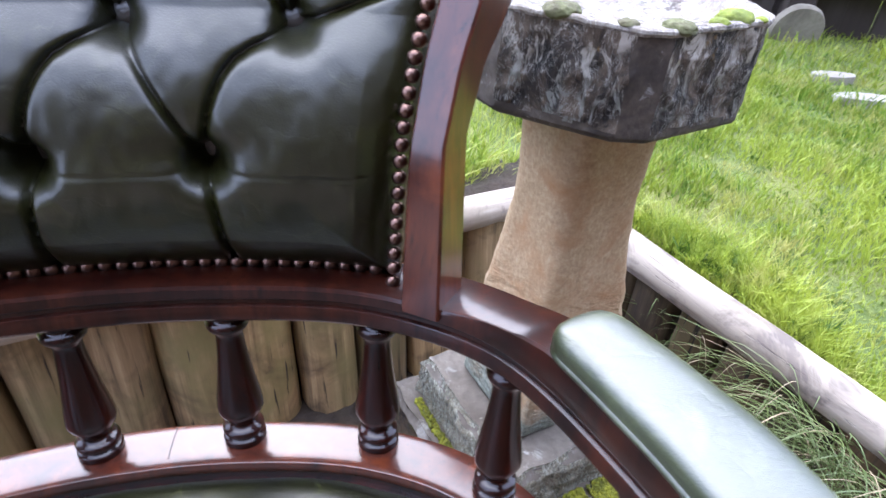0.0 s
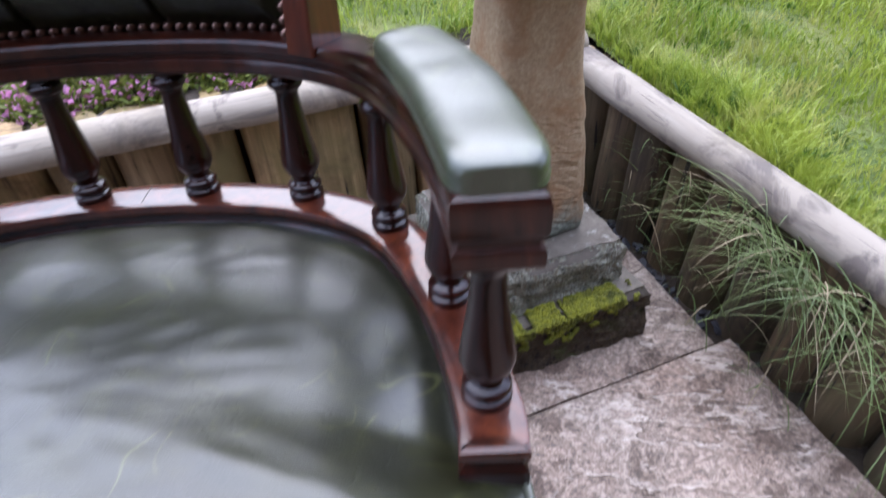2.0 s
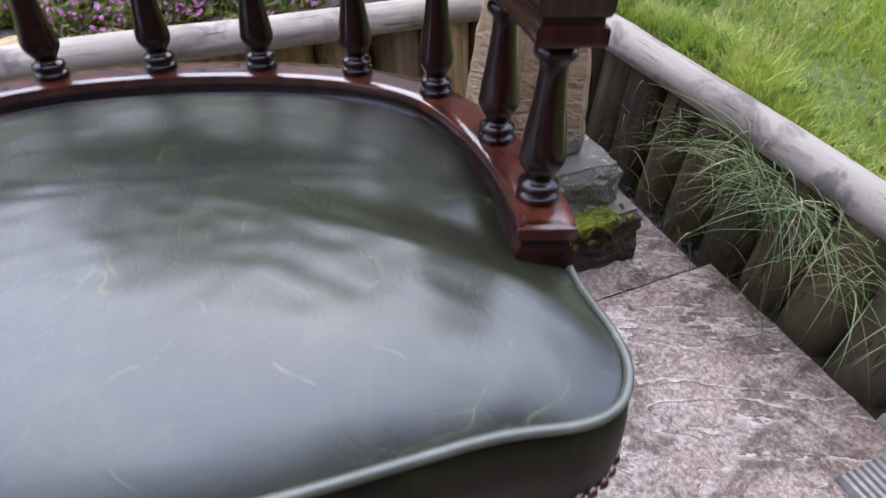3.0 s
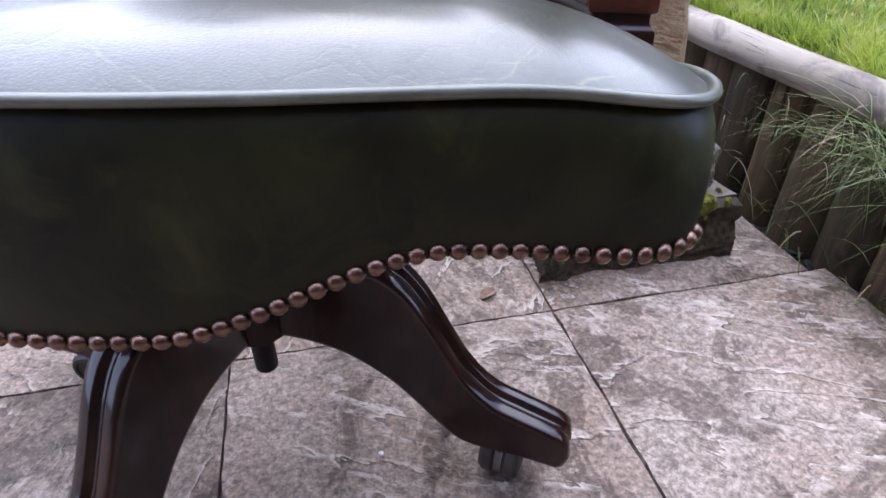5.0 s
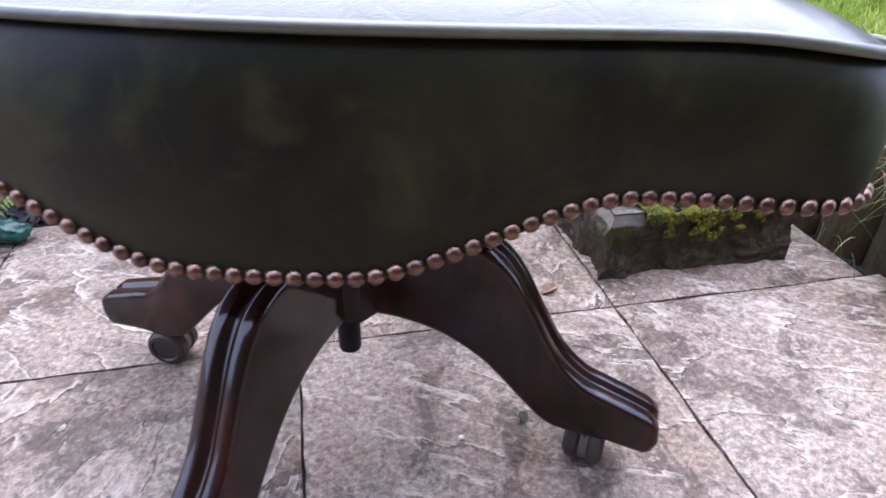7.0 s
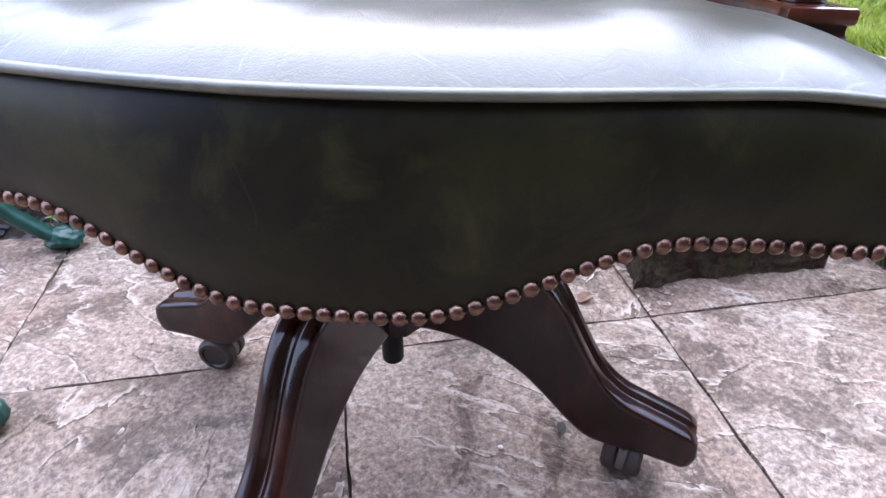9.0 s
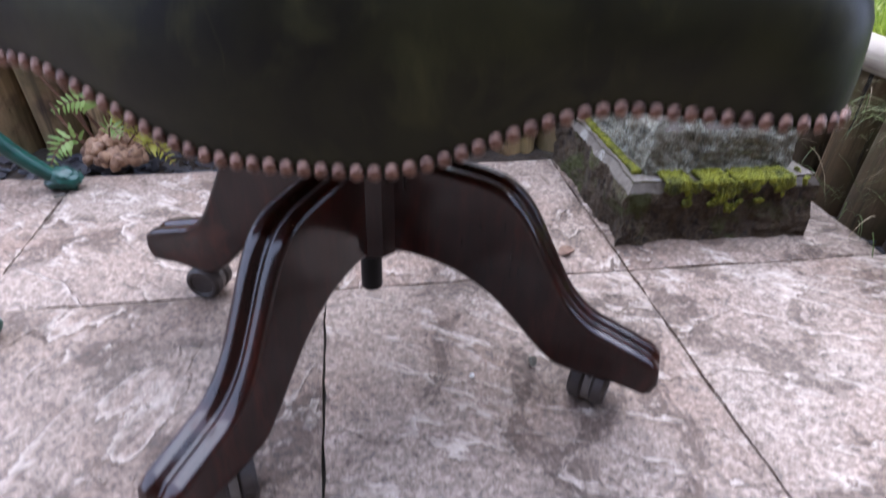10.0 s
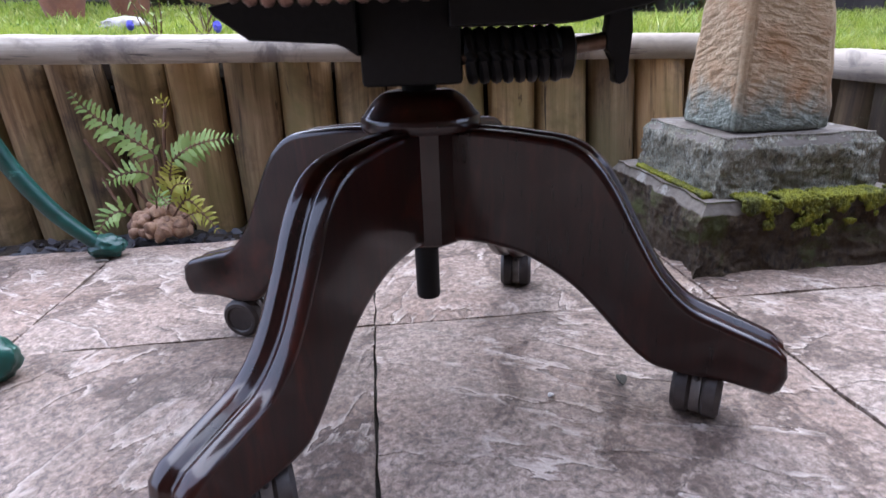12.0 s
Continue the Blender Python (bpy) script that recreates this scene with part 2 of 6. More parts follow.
def sandstone(name):
    """Tooled sandstone: tan, greyer and lichened at its foot, chisel marks slanting across."""
    m, n, l, b = nodes_of(name)
    v = coords(n, l, False)
    sep = n.new("ShaderNodeSeparateXYZ")
    l.new(v, sep.inputs[0])
    grit = noise_tex(n, l, v, 150, 8, 0.7, 0.2)
    blot = noise_tex(n, l, v, 16, 6, 0.65, 0.5)
    tip = n.new("ShaderNodeMapping")
    tip.inputs["Rotation"].default_value = (radians(14), radians(-14), 0)
    l.new(v, tip.inputs[0])
    rip = noise_tex(n, l, tip.outputs[0], 78, 3, 0.5, 0.3, (0.42, 0.42, 1.25))
    col = ramp(n, l, grit, [(0.3, (0.222, 0.146, 0.077)), (0.55, (0.325, 0.229, 0.131)), (0.75, (0.40, 0.305, 0.19))])
    col = blend(n, l, gray(n, l, blot, 0.48, 0.72), col, (0.25, 0.128, 0.052))
    add = n.new("ShaderNodeMath")
    add.operation = "MULTIPLY_ADD"
    add.inputs[1].default_value = 0.16
    l.new(blot, add.inputs[0])
    l.new(sep.outputs[2], add.inputs[2])
    foot = ramp(n, l, add.outputs[0], [(0.105, (1, 1, 1)), (0.155, (0, 0, 0))])
    col = blend(n, l, foot, col, blend(n, l, gray(n, l, grit, 0.4, 0.62), (0.090, 0.100, 0.078), (0.22, 0.238, 0.19)))
    l.new(col, b.inputs["Base Color"])
    b.inputs["Roughness"].default_value = 0.85
    # the tooling fades out towards the smoother upper half
    low = ramp(n, l, sep.outputs[2], [(0.15, (1, 1, 1)), (0.24, (0.06, 0.06, 0.06))])
    amt = n.new("ShaderNodeMath")
    amt.operation = "MULTIPLY"
    l.new(low, amt.inputs[0])
    l.new(gray(n, l, rip, 0.35, 0.65), amt.inputs[1])
    # a smooth drafted margin runs up each corner
    ax, ay = (n.new("ShaderNodeMath") for _ in range(2))
    for k, s in ((ax, 0), (ay, 1)):
        k.operation = "ABSOLUTE"
        l.new(sep.outputs[s], k.inputs[0])
    lo, hi, ratio, cut = (n.new("ShaderNodeMath") for _ in range(4))
    for k, op, p, q in ((lo, "MINIMUM", ax, ay), (hi, "MAXIMUM", ax, ay), (ratio, "DIVIDE", lo, hi)):
        k.operation = op
        l.new(p.outputs[0], k.inputs[0])
        l.new(q.outputs[0], k.inputs[1])
    cut.operation = "MULTIPLY"
    l.new(amt.outputs[0], cut.inputs[0])
    l.new(ramp(n, l, ratio.outputs[0], [(0.80, (1, 1, 1)), (0.87, (0, 0, 0))]), cut.inputs[1])
    amt = cut
    bumps(n, l, b, [(amt.outputs[0], 0.55, 0.006), (blot, 0.3, 0.006), (grit, 0.5, 0.0015)])
    return m


def lichen_stone(name, base, pale, dark, warm, moss_amount=0.0, streak=0.6, size=34, relief=1.0):
    m, n, l, b = nodes_of(name)
    v = coords(n, l, False)
    grit = noise_tex(n, l, v, 170, 8, 0.75, 0.1)
    crag = noise_tex(n, l, v, size, 8, 0.72, 0.15, (1.0, 1.0, streak))
    blot = noise_tex(n, l, v, 13, 6, 0.7, 0.3)
    crust = noise_tex(n, l, v, size * 2.1, 6, 0.75, 0.2, (1.0, 1.0, streak))
    pit = gray(n, l, noise_tex(n, l, v, size * 1.6, 5, 0.65, 0.6, (1.0, 1.0, streak)), 0.56, 0.70)
    veins = noise_tex(n, l, v, size * 0.9, 7, 0.7, 1.1, (1.0, 1.0, streak * 0.7))
    col = ramp(n, l, crag, [(0.40, dark), (0.48, base), (0.58, warm)])
    col = blend(n, l, gray(n, l, blot, 0.46, 0.60), col, blend(n, l, gray(n, l, grit, 0.45, 0.58), warm, base))
    patchy = n.new("ShaderNodeMath")
    patchy.operation = "MULTIPLY"
    l.new(gray(n, l, crust, 0.50, 0.57), patchy.inputs[0])
    l.new(gray(n, l, noise_tex(n, l, v, 19, 5, 0.6, 0.3), 0.40, 0.58), patchy.inputs[1])
    col = blend(n, l, patchy.outputs[0], col, pale)
    col = blend(n, l, gray(n, l, grit, 0.58, 0.68), col, pale)
    vein = ramp(n, l, veins, [(0.485, (0, 0, 0)), (0.50, (0.8, 0.8, 0.8)), (0.515, (0, 0, 0))])
    col = blend(n, l, vein, col, pale)
    col = blend(n, l, pit, col, dark)
    if moss_amount:
        mz = noise_tex(n, l, v, 11, 6, 0.7, 0.5)
        col = blend(n, l, gray(n, l, mz, 0.62 - moss_amount, 0.72 - moss_amount), col, (0.055, 0.062, 0.012))
    l.new(col, b.inputs["Base Color"])
    b.inputs["Roughness"].default_value = 0.9
    inv = n.new("ShaderNodeInvert")
    l.new(pit, inv.inputs[1])
    bumps(n, l, b, [(crag, 0.9 * relief, 0.014 * relief), (inv.outputs[0], 0.2 * relief, 0.004), (crust, 0.5, 0.005), (grit, 0.8, 0.003)])
    return m


def crusted_stone(name):
    """Near-black rough stone under upright streaks of blue-grey and chalky lichen, with ochre spots."""
    m, n, l, b = nodes_of(name)
    v = coords(n, l, False)
    sep = n.new("ShaderNodeSeparateXYZ")
    l.new(v, sep.inputs[0])
    crag = noise_tex(n, l, v, 34, 9, 0.72, 0.5, (1.0, 1.0, 0.6))
    grit = noise_tex(n, l, v, 180, 7, 0.72, 0.1)
    crust = noise_tex(n, l, v, 50, 7, 0.70, 1.0, (1.0, 1.0, 0.45))
    patch = noise_tex(n, l, v, 15, 4, 0.6, 0.4)
    col = ramp(n, l, crag, [(0.40, (0.0060, 0.0048, 0.0038)), (0.49, (0.044, 0.033, 0.024)), (0.58, (0.125, 0.094, 0.066))])
    chalk = ramp(n, l, sep.outputs[2], [(0.690, (0.21, 0.215, 0.19)), (0.728, (0.46, 0.42, 0.36))])
    both = n.new("ShaderNodeMath")
    both.operation = "MULTIPLY"
    l.new(gray(n, l, crust, 0.52, 0.575), both.inputs[0])
    l.new(gray(n, l, patch, 0.36, 0.48), both.inputs[1])
    col = blend(n, l, both.outputs[0], col, chalk)
    rim = noise_tex(n, l, v, 42, 6, 0.7, 1.4, (1.0, 1.0, 0.4))
    col = blend(n, l, ramp(n, l, rim, [(0.488, (0, 0, 0)), (0.50, (0.75, 0.75, 0.75)), (0.512, (0, 0, 0))]), col, (0.36, 0.35, 0.32))
    col = blend(n, l, gray(n, l, grit, 0.60, 0.68), col, (0.33, 0.31, 0.28))
    col = blend(n, l, gray(n, l, noise_tex(n, l, v, 21, 4, 0.6, 0.6), 0.68, 0.74), col, (0.20, 0.115, 0.028))
    pit = gray(n, l, noise_tex(n, l, v, 62, 5, 0.65, 0.7, (1.0, 1.0, 0.6)), 0.58, 0.66)
    col = blend(n, l, pit, col, (0.0045, 0.0038, 0.0032))
    l.new(col, b.inputs["Base Color"])
    b.inputs["Roughness"].default_value = 0.88
    inv = n.new("ShaderNodeInvert")
    l.new(pit, inv.inputs[1])
    bumps(n, l, b, [(crag, 1.0, 0.016), (inv.outputs[0], 0.6, 0.006), (crust, 0.6, 0.005), (grit, 0.7, 0.002)])
    return m


LEATHER = leather("green_leather", (0.0075, 0.0082, 0.0024), (0.0180, 0.0190, 0.0052), level=0.15, coat_rough=0.33, creases=0.34, marks=4.2, ior=1.63, waves=0.2)
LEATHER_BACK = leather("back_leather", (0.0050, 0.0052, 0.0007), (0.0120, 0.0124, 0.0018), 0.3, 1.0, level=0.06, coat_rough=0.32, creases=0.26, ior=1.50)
# the seat's leather on the skirt, shade put into darker, duller colours
LEATHER_SKIRT = leather("shaded_skirt_leather", (0.0040, 0.0036, 0.0017), (0.0150, 0.0145, 0.0046), 0.45, 0.12, 0.12, marks=1.0, creases=0.0, pebble=0.06, coat_rough=0.3, ior=1.45)
LEATHER_PAD = leather("worn_green_leather", (0.020, 0.027, 0.009), (0.044, 0.051, 0.022), 0.42, 0.8, marks=1.3, coat_rough=0.30, ior=1.6, pebble=0.16, creases=0.16)
PIPING = leather("piping_leather", (0.038, 0.040, 0.026), (0.072, 0.075, 0.052), 0.4, 0.4, marks=1.0, creases=0.0, pebble=0.08)
MAHOGANY = polished_wood("mahogany", (0.015, 0.0034, 0.0018), (0.056, 0.0114, 0.0046), (0.13, 0.030, 0.0088), 0.2, 1.0, 1.52, 0.15)
MAHOGANY_MID = polished_wood("brown_mahogany", (0.0060, 0.0014, 0.0009), (0.023, 0.0050, 0.0025), (0.050, 0.0115, 0.0045), 0.2, 0.8, 1.45, 0.18)
MAHOGANY_DARK = polished_wood("dark_mahogany", (0.0042, 0.0007, 0.0004), (0.0145, 0.0021, 0.0010), (0.042, 0.0060, 0.0022), 0.17, 0.75, 1.48, 0.12)
BRASS = two_scale("antique_brass", (0.12, 0.068, 0.051), (0.23, 0.143, 0.113), (0.08, 0.050, 0.042), 300, 60, (0.22, 0.42), (0.1, 0.0004), metallic=1.0)
BUTTON = leather("button_leather", (0.006, 0.007, 0.004), (0.012, 0.014, 0.008), 0.3)
BLACK_METAL = two_scale("black_metal", (0.003, 0.003, 0.0034), (0.007, 0.007, 0.0074), (0.004, 0.0036, 0.0034), 160, 20, (0.40, 0.60), (0.12, 0.0006), level=0.18)
STEEL = two_scale("dull_steel", (0.09, 0.060, 0.042), (0.15, 0.115, 0.09), (0.1, 0.05, 0.028), 120, 30, (0.35, 0.5), (0.1, 0.0005), metallic=0.9)
CASTER = two_scale("caster_plastic", (0.016, 0.0115, 0.0095), (0.028, 0.021, 0.018), (0.05, 0.040, 0.034), 160, 30, (0.4, 0.65), (0.15, 0.0006))
CASTER_BAND = two_scale("caster_band", (0.10, 0.088, 0.075), (0.15, 0.13, 0.11), (0.07, 0.058, 0.05), 160, 30, (0.4, 0.6), (0.15, 0.0006))
HESSIAN = two_scale("hessian", (0.198, 0.1386, 0.0792), (0.2508, 0.1848, 0.1122), (0.1452, 0.0924, 0.0528), 400, 12, (0.8, 0.95), (0.4, 0.001))
SLAB = riven_slab("riven_sandstone_slab")
MORTAR = two_scale("joint_sand", (0.033, 0.0284, 0.0238), (0.066, 0.0561, 0.0462), (0.0198, 0.0224, 0.0106), 140, 14, (0.85, 0.95), (0.6, 0.003))
SOIL = two_scale("soil", (0.0155, 0.0098, 0.0060), (0.040, 0.0260, 0.0160), (0.0250, 0.0190, 0.0090), 60, 6, (0.9, 1.0), (0.8, 0.01))
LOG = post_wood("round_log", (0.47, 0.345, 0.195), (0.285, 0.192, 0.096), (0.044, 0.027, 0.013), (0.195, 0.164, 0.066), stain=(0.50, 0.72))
# log wood of the right-hand wall, with its shade put into the colour
LOG_SHADE = post_wood("shaded_log", (0.150, 0.112, 0.066), (0.085, 0.058, 0.033), (0.020, 0.0140, 0.0090), (0.058, 0.051, 0.021))
RAIL = post_wood("weathered_rail", (0.62, 0.57, 0.49), (0.42, 0.37, 0.305), (0.19, 0.160, 0.140), (0.30, 0.255, 0.19), True, (0.50, 0.60))
TURF = two_scale("turf", (0.0528, 0.0858, 0.0119), (0.1122, 0.1452, 0.0231), (0.1584, 0.165, 0.0396), 45, 5, (0.8, 0.95), (0.8, 0.02))
BLADE = leaf_mat("grass_blade", (0.095, 0.199, 0.012), (0.30, 0.353, 0.050), 0.5, 0.4, (0.45, 0.43, 0.14))
TUFT = leaf_mat("long_grass", (0.0240, 0.055, 0.0086), (0.095, 0.125, 0.0340), 0.55, 0.2)
STRAW = leaf_mat("dry_straw", (0.165, 0.1254, 0.066), (0.2772, 0.2244, 0.1386), 0.7, 0.1)
FERN = leaf_mat("fern_leaf", (0.075, 0.165, 0.030), (0.24, 0.33, 0.085), 0.5, 0.25)
FERN_YELLOW = leaf_mat("yellow_fern_leaf", (0.24, 0.288, 0.04), (0.4, 0.368, 0.064), 0.5, 0.3)
STEM = two_scale("brown_stem", (0.1056, 0.0462, 0.0231), (0.1584, 0.0792, 0.0396), (0.066, 0.033, 0.0198), 120, 30, (0.6, 0.8), (0.3, 0.001))
NODULE = two_scale("fern_crown", (0.25, 0.130, 0.070), (0.44, 0.28, 0.175), (0.099, 0.0462, 0.0264), 130, 30, (0.5, 0.75), (0.4, 0.001))
HEATHER = leaf_mat("heather_leaf", (0.0297, 0.066, 0.0132), (0.1716, 0.198, 0.0297), 0.6, 0.2)
BUSH = leaf_mat("evergreen_leaf", (0.012, 0.026, 0.008), (0.045, 0.070, 0.020), 0.45, 0.15)
PINK = leaf_mat("heather_flower", (0.50, 0.15, 0.36), (0.74, 0.40, 0.62), 0.6, 0.3)
BLUE = leaf_mat("blue_petal", (0.10, 0.09, 0.55), (0.18, 0.16, 0.72), 0.6, 0.3)
SLATE = two_scale("slate_chip", (0.0297, 0.031, 0.0383), (0.0561, 0.0581, 0.0693), (0.0396, 0.033, 0.033), 60, 14, (0.5, 0.75), (0.3, 0.001))
SANDSTONE = sandstone("tooled_sandstone")
STONE_UP = lichen_stone("upper_plinth_stone", (0.165, 0.160, 0.115), (0.46, 0.47, 0.39), (0.045, 0.043, 0.031), (0.19, 0.160, 0.105), 0.0, 0.55, 105)
STONE_LOW = lichen_stone("lower_plinth_stone", (0.040, 0.025, 0.013), (0.088, 0.062, 0.034), (0.007, 0.0047, 0.0028), (0.052, 0.031, 0.012), 0.10, 0.42, 72)
STONE_BOWL = crusted_stone("bowl_stone")
BOWL_MARGIN = two_scale("bowl_margin_stone", (0.032, 0.024, 0.018), (0.080, 0.064, 0.050), (0.018, 0.013, 0.010), 120, 24, (0.75, 0.9), (0.6, 0.003), spots=((0.20, 0.195, 0.185), 55, 0.60, 0.70))
BOWL_RIM = lichen_stone("bowl_rim_stone", (0.21, 0.190, 0.165), (0.42, 0.40, 0.36), (0.060, 0.050, 0.043), (0.17, 0.142, 0.110), 0.0, 1.0, 40, 0.4)
FLAT_TOP = two_scale("dressed_stone_top", (0.074, 0.062, 0.048), (0.128, 0.109, 0.087), (0.056, 0.043, 0.031), 70, 16, (0.75, 0.9), (0.6, 0.003), spots=((0.22, 0.21, 0.185), 34, 0.58, 0.68))
MOSS = two_scale("bright_moss", (0.078, 0.088, 0.0050), (0.235, 0.230, 0.0120), (0.0330, 0.0390, 0.0045), 120, 26, (0.85, 1.0), (0.9, 0.004), spots=((0.0264, 0.0277, 0.0066), 40, 0.6, 0.7))
MOSS_GREY = two_scale("cushion_moss", (0.060, 0.066, 0.022), (0.135, 0.138, 0.062), (0.080, 0.066, 0.040), 160, 40, (0.9, 1.0), (0.9, 0.003))
MOSS_GREEN = two_scale("green_cushion_moss", (0.1056, 0.1386, 0.0132), (0.198, 0.2376, 0.0264), (0.0792, 0.099, 0.0198), 160, 40, (0.9, 1.0), (0.9, 0.003))
GREEN_PAINT = two_scale("green_iron_paint", (0.002, 0.030, 0.022), (0.004, 0.048, 0.036), (0.009, 0.075, 0.058), 40, 9, (0.28, 0.45), (0.25, 0.002), spots=((0.06, 0.18, 0.15), 30, 0.62, 0.74))
FENCE = two_scale("fence_board", (0.0231, 0.0158, 0.0125), (0.0396, 0.0284, 0.0231), (0.0561, 0.0436, 0.0383), 60, 6, (0.7, 0.85), (0.4, 0.002), (1, 1, 0.08))
FENCE_RAIL = two_scale("fence_rail_wood", (0.066, 0.0548, 0.0495), (0.099, 0.0825, 0.0759), (0.0528, 0.0436, 0.0396), 60, 6, (0.7, 0.85), (0.4, 0.002), (0.08, 1, 1))
DISC_STONE = two_scale("grey_disc_stone", (0.17, 0.152, 0.115), (0.235, 0.21, 0.165), (0.12, 0.105, 0.078), 60, 9, (0.8, 0.9), (0.5, 0.003))
PALE_STONE = two_scale("pale_stone", (0.2772, 0.2508, 0.2244), (0.3828, 0.363, 0.33), (0.2178, 0.1914, 0.165), 60, 9, (0.8, 0.9), (0.5, 0.003))
TERRACOTTA = two_scale("terracotta", (0.2178, 0.0792, 0.0462), (0.2772, 0.1188, 0.0726), (0.1848, 0.0792, 0.0561), 60, 10, (0.75, 0.9), (0.3, 0.001))
DECK = two_scale("decking_board", (0.198, 0.1782, 0.1584), (0.2772, 0.2574, 0.231), (0.1452, 0.132, 0.1122), 70, 10, (0.7, 0.85), (0.4, 0.0015), (0.1, 1, 1))
# dark brown for the added wall that blocks sky behind the camera
BLOCKER_BRICK = two_scale("blocker_brick", (0.040, 0.023, 0.016), (0.056, 0.034, 0.024), (0.032, 0.02, 0.016), 60, 2, (0.85, 0.95), (0.4, 0.003))
DRY_LEAF = two_scale("dead_leaf", (0.1584, 0.0858, 0.0528), (0.2244, 0.1386, 0.0924), (0.099, 0.0528, 0.033), 120, 30, (0.6, 0.8), (0.3, 0.001))
WHITE_CHIP = two_scale("white_chip", (0.75, 0.74, 0.72), (0.82, 0.81, 0.79), (0.462, 0.4554, 0.4356), 100, 30, (0.5, 0.7), (0.1, 0.0005))


# ---- mesh helpers ----
def finish(name, data, material, parent=None, m=None, smooth=True, label=""):
    if material:
        data.materials.append(material)
    if smooth:
        data.polygons.foreach_set("use_smooth", [True] * len(data.polygons))
    ob = new(name, data)
    if parent:
        ob.parent = parent
    if m is not None:
        ob.matrix_basis = m
    if label:
        ob["label"] = label
    return ob


def part(name, bm, material, parent=None, label="", m=None, smooth=True, sharp=40):
    """One bmesh becomes one mesh object, under its thing."""
    bmesh.ops.recalc_face_normals(bm, faces=bm.faces)
    if smooth:
        lim = radians(sharp)
        for e in bm.edges:
            if len(e.link_faces) == 2 and e.calc_face_angle(0) > lim:
                e.smooth = False
    data = bpy.data.meshes.new(name)
    bm.to_mesh(data)
    bm.free()
    return finish(name, data, material, parent, m, smooth, label)


def quads(name, verts, faces, material, parent=None, label="", m=None, smooth=False):
    data = bpy.data.meshes.new(name)
    data.from_pydata([tuple(map(float, v)) for v in verts], [], faces)
    data.update()
    return finish(name, data, material, parent, m, smooth, label)


def thing(name, label, category, m=None, group="", kind=""):
    ob = new(name)
    ob.empty_display_size = 0.05
    if m is not None:
        ob.matrix_basis = m
    return tagged(ob, label, category, group, kind)


def spline(pts, per=8, closed=False):
    """Catmull-Rom curve through points of any dimension."""
    p = [np.array(q, float) for q in pts]
    k = len(p)
    out = []
    for i in range(k if closed else k - 1):
        if closed:
            a, b, c, d = p[i - 1], p[i], p[(i + 1) % k], p[(i + 2) % k]
        else:
            b, c = p[i], p[i + 1]
            a = p[i - 1] if i else 2 * b - c
            d = p[i + 2] if i + 2 < k else 2 * c - b
        for j in range(per):
            t = j / per
            out.append(0.5 * (2 * b + (c - a) * t + (2 * a - 5 * b + 4 * c - d) * t * t + (3 * b - a - 3 * c + d) * t ** 3))
    if not closed:
        out.append(p[-1])
    return out


def loft(rings, closed_ring=True, caps=True, closed_path=False):
    """A skin over rings of points, each of the same count."""
    bm = bmesh.new()
    vs = [[bm.verts.new(tuple(map(float, q))) for q in r] for r in rings]
    k = len(rings[0])
    span = k if closed_ring else k - 1
    for i in range(len(vs) if closed_path else len(vs) - 1):
        a, b = vs[i], vs[(i + 1) % len(vs)]
        for j in range(span):
            bm.faces.new((a[j], a[(j + 1) % k], b[(j + 1) % k], b[j]))
    if caps and closed_ring and not closed_path:
        for ring in (vs[0], vs[-1]):
            for e in bm.faces.new(ring).edges:
                e.smooth = False
    return bm


def lathe(profile, n=24):
    """A turned form about z from (radius, height) pairs."""
    return loft([[(r * math.cos(2 * math.pi * j / n), r * math.sin(2 * math.pi * j / n), z) for j in range(n)] for r, z in profile])


def plan_sweep(path, section):
    """A mirrored section of (outward offset, height) carried along a plan path; the moulding returns across both ends."""
    rings = []
    for i, p in enumerate(path):
        a, b = path[max(i - 1, 0)], path[min(i + 1, len(path) - 1)]
        d = np.array(b[:2]) - np.array(a[:2])
        d = d / np.linalg.norm(d)
        nrm = np.array((-d[1], d[0]))
        wide = max(abs(o) for o, z in section)
        end = (i == len(path) - 1) - (i == 0)
        rings.append([(p[0] + nrm[0] * o + end * d[0] * (abs(o) - wide), p[1] + nrm[1] * o + end * d[1] * (abs(o) - wide), z) for o, z in section])
    bm = loft(rings, caps=False)
    bm.verts.ensure_lookup_table()
    k = len(section)
    for base in (0, (len(rings) - 1) * k):
        v = bm.verts[base:base + k]
        for j in range(k // 2 - 1):
            bm.faces.new((v[j], v[j + 1], v[k - 2 - j], v[k - 1 - j]))
    return bm


def tube(path, radius, n=10, closed=False, squash=1.0):
    """A round bar along a path in space; radius may be a list."""
    pts = [Vector(map(float, p)) for p in path]
    rings = []
    k = len(pts)
    up = Vector((0, 0, 1))
    for i, p in enumerate(pts):
        a, b = (pts[i - 1], pts[(i + 1) % k]) if closed else (pts[max(i - 1, 0)], pts[min(i + 1, k - 1)])
        d = (b - a).normalized()
        s = d.cross(up)
        if s.length < 0.05:
            s = d.cross(Vector((0, 1, 0)))
        s.normalize()
        u = s.cross(d)
        r = radius[i] if isinstance(radius, list) else radius
        rings.append([p + r * (math.cos(2 * math.pi * j / n) * s + squash * math.sin(2 * math.pi * j / n) * u) for j in range(n)])
    return loft(rings, closed_path=closed)


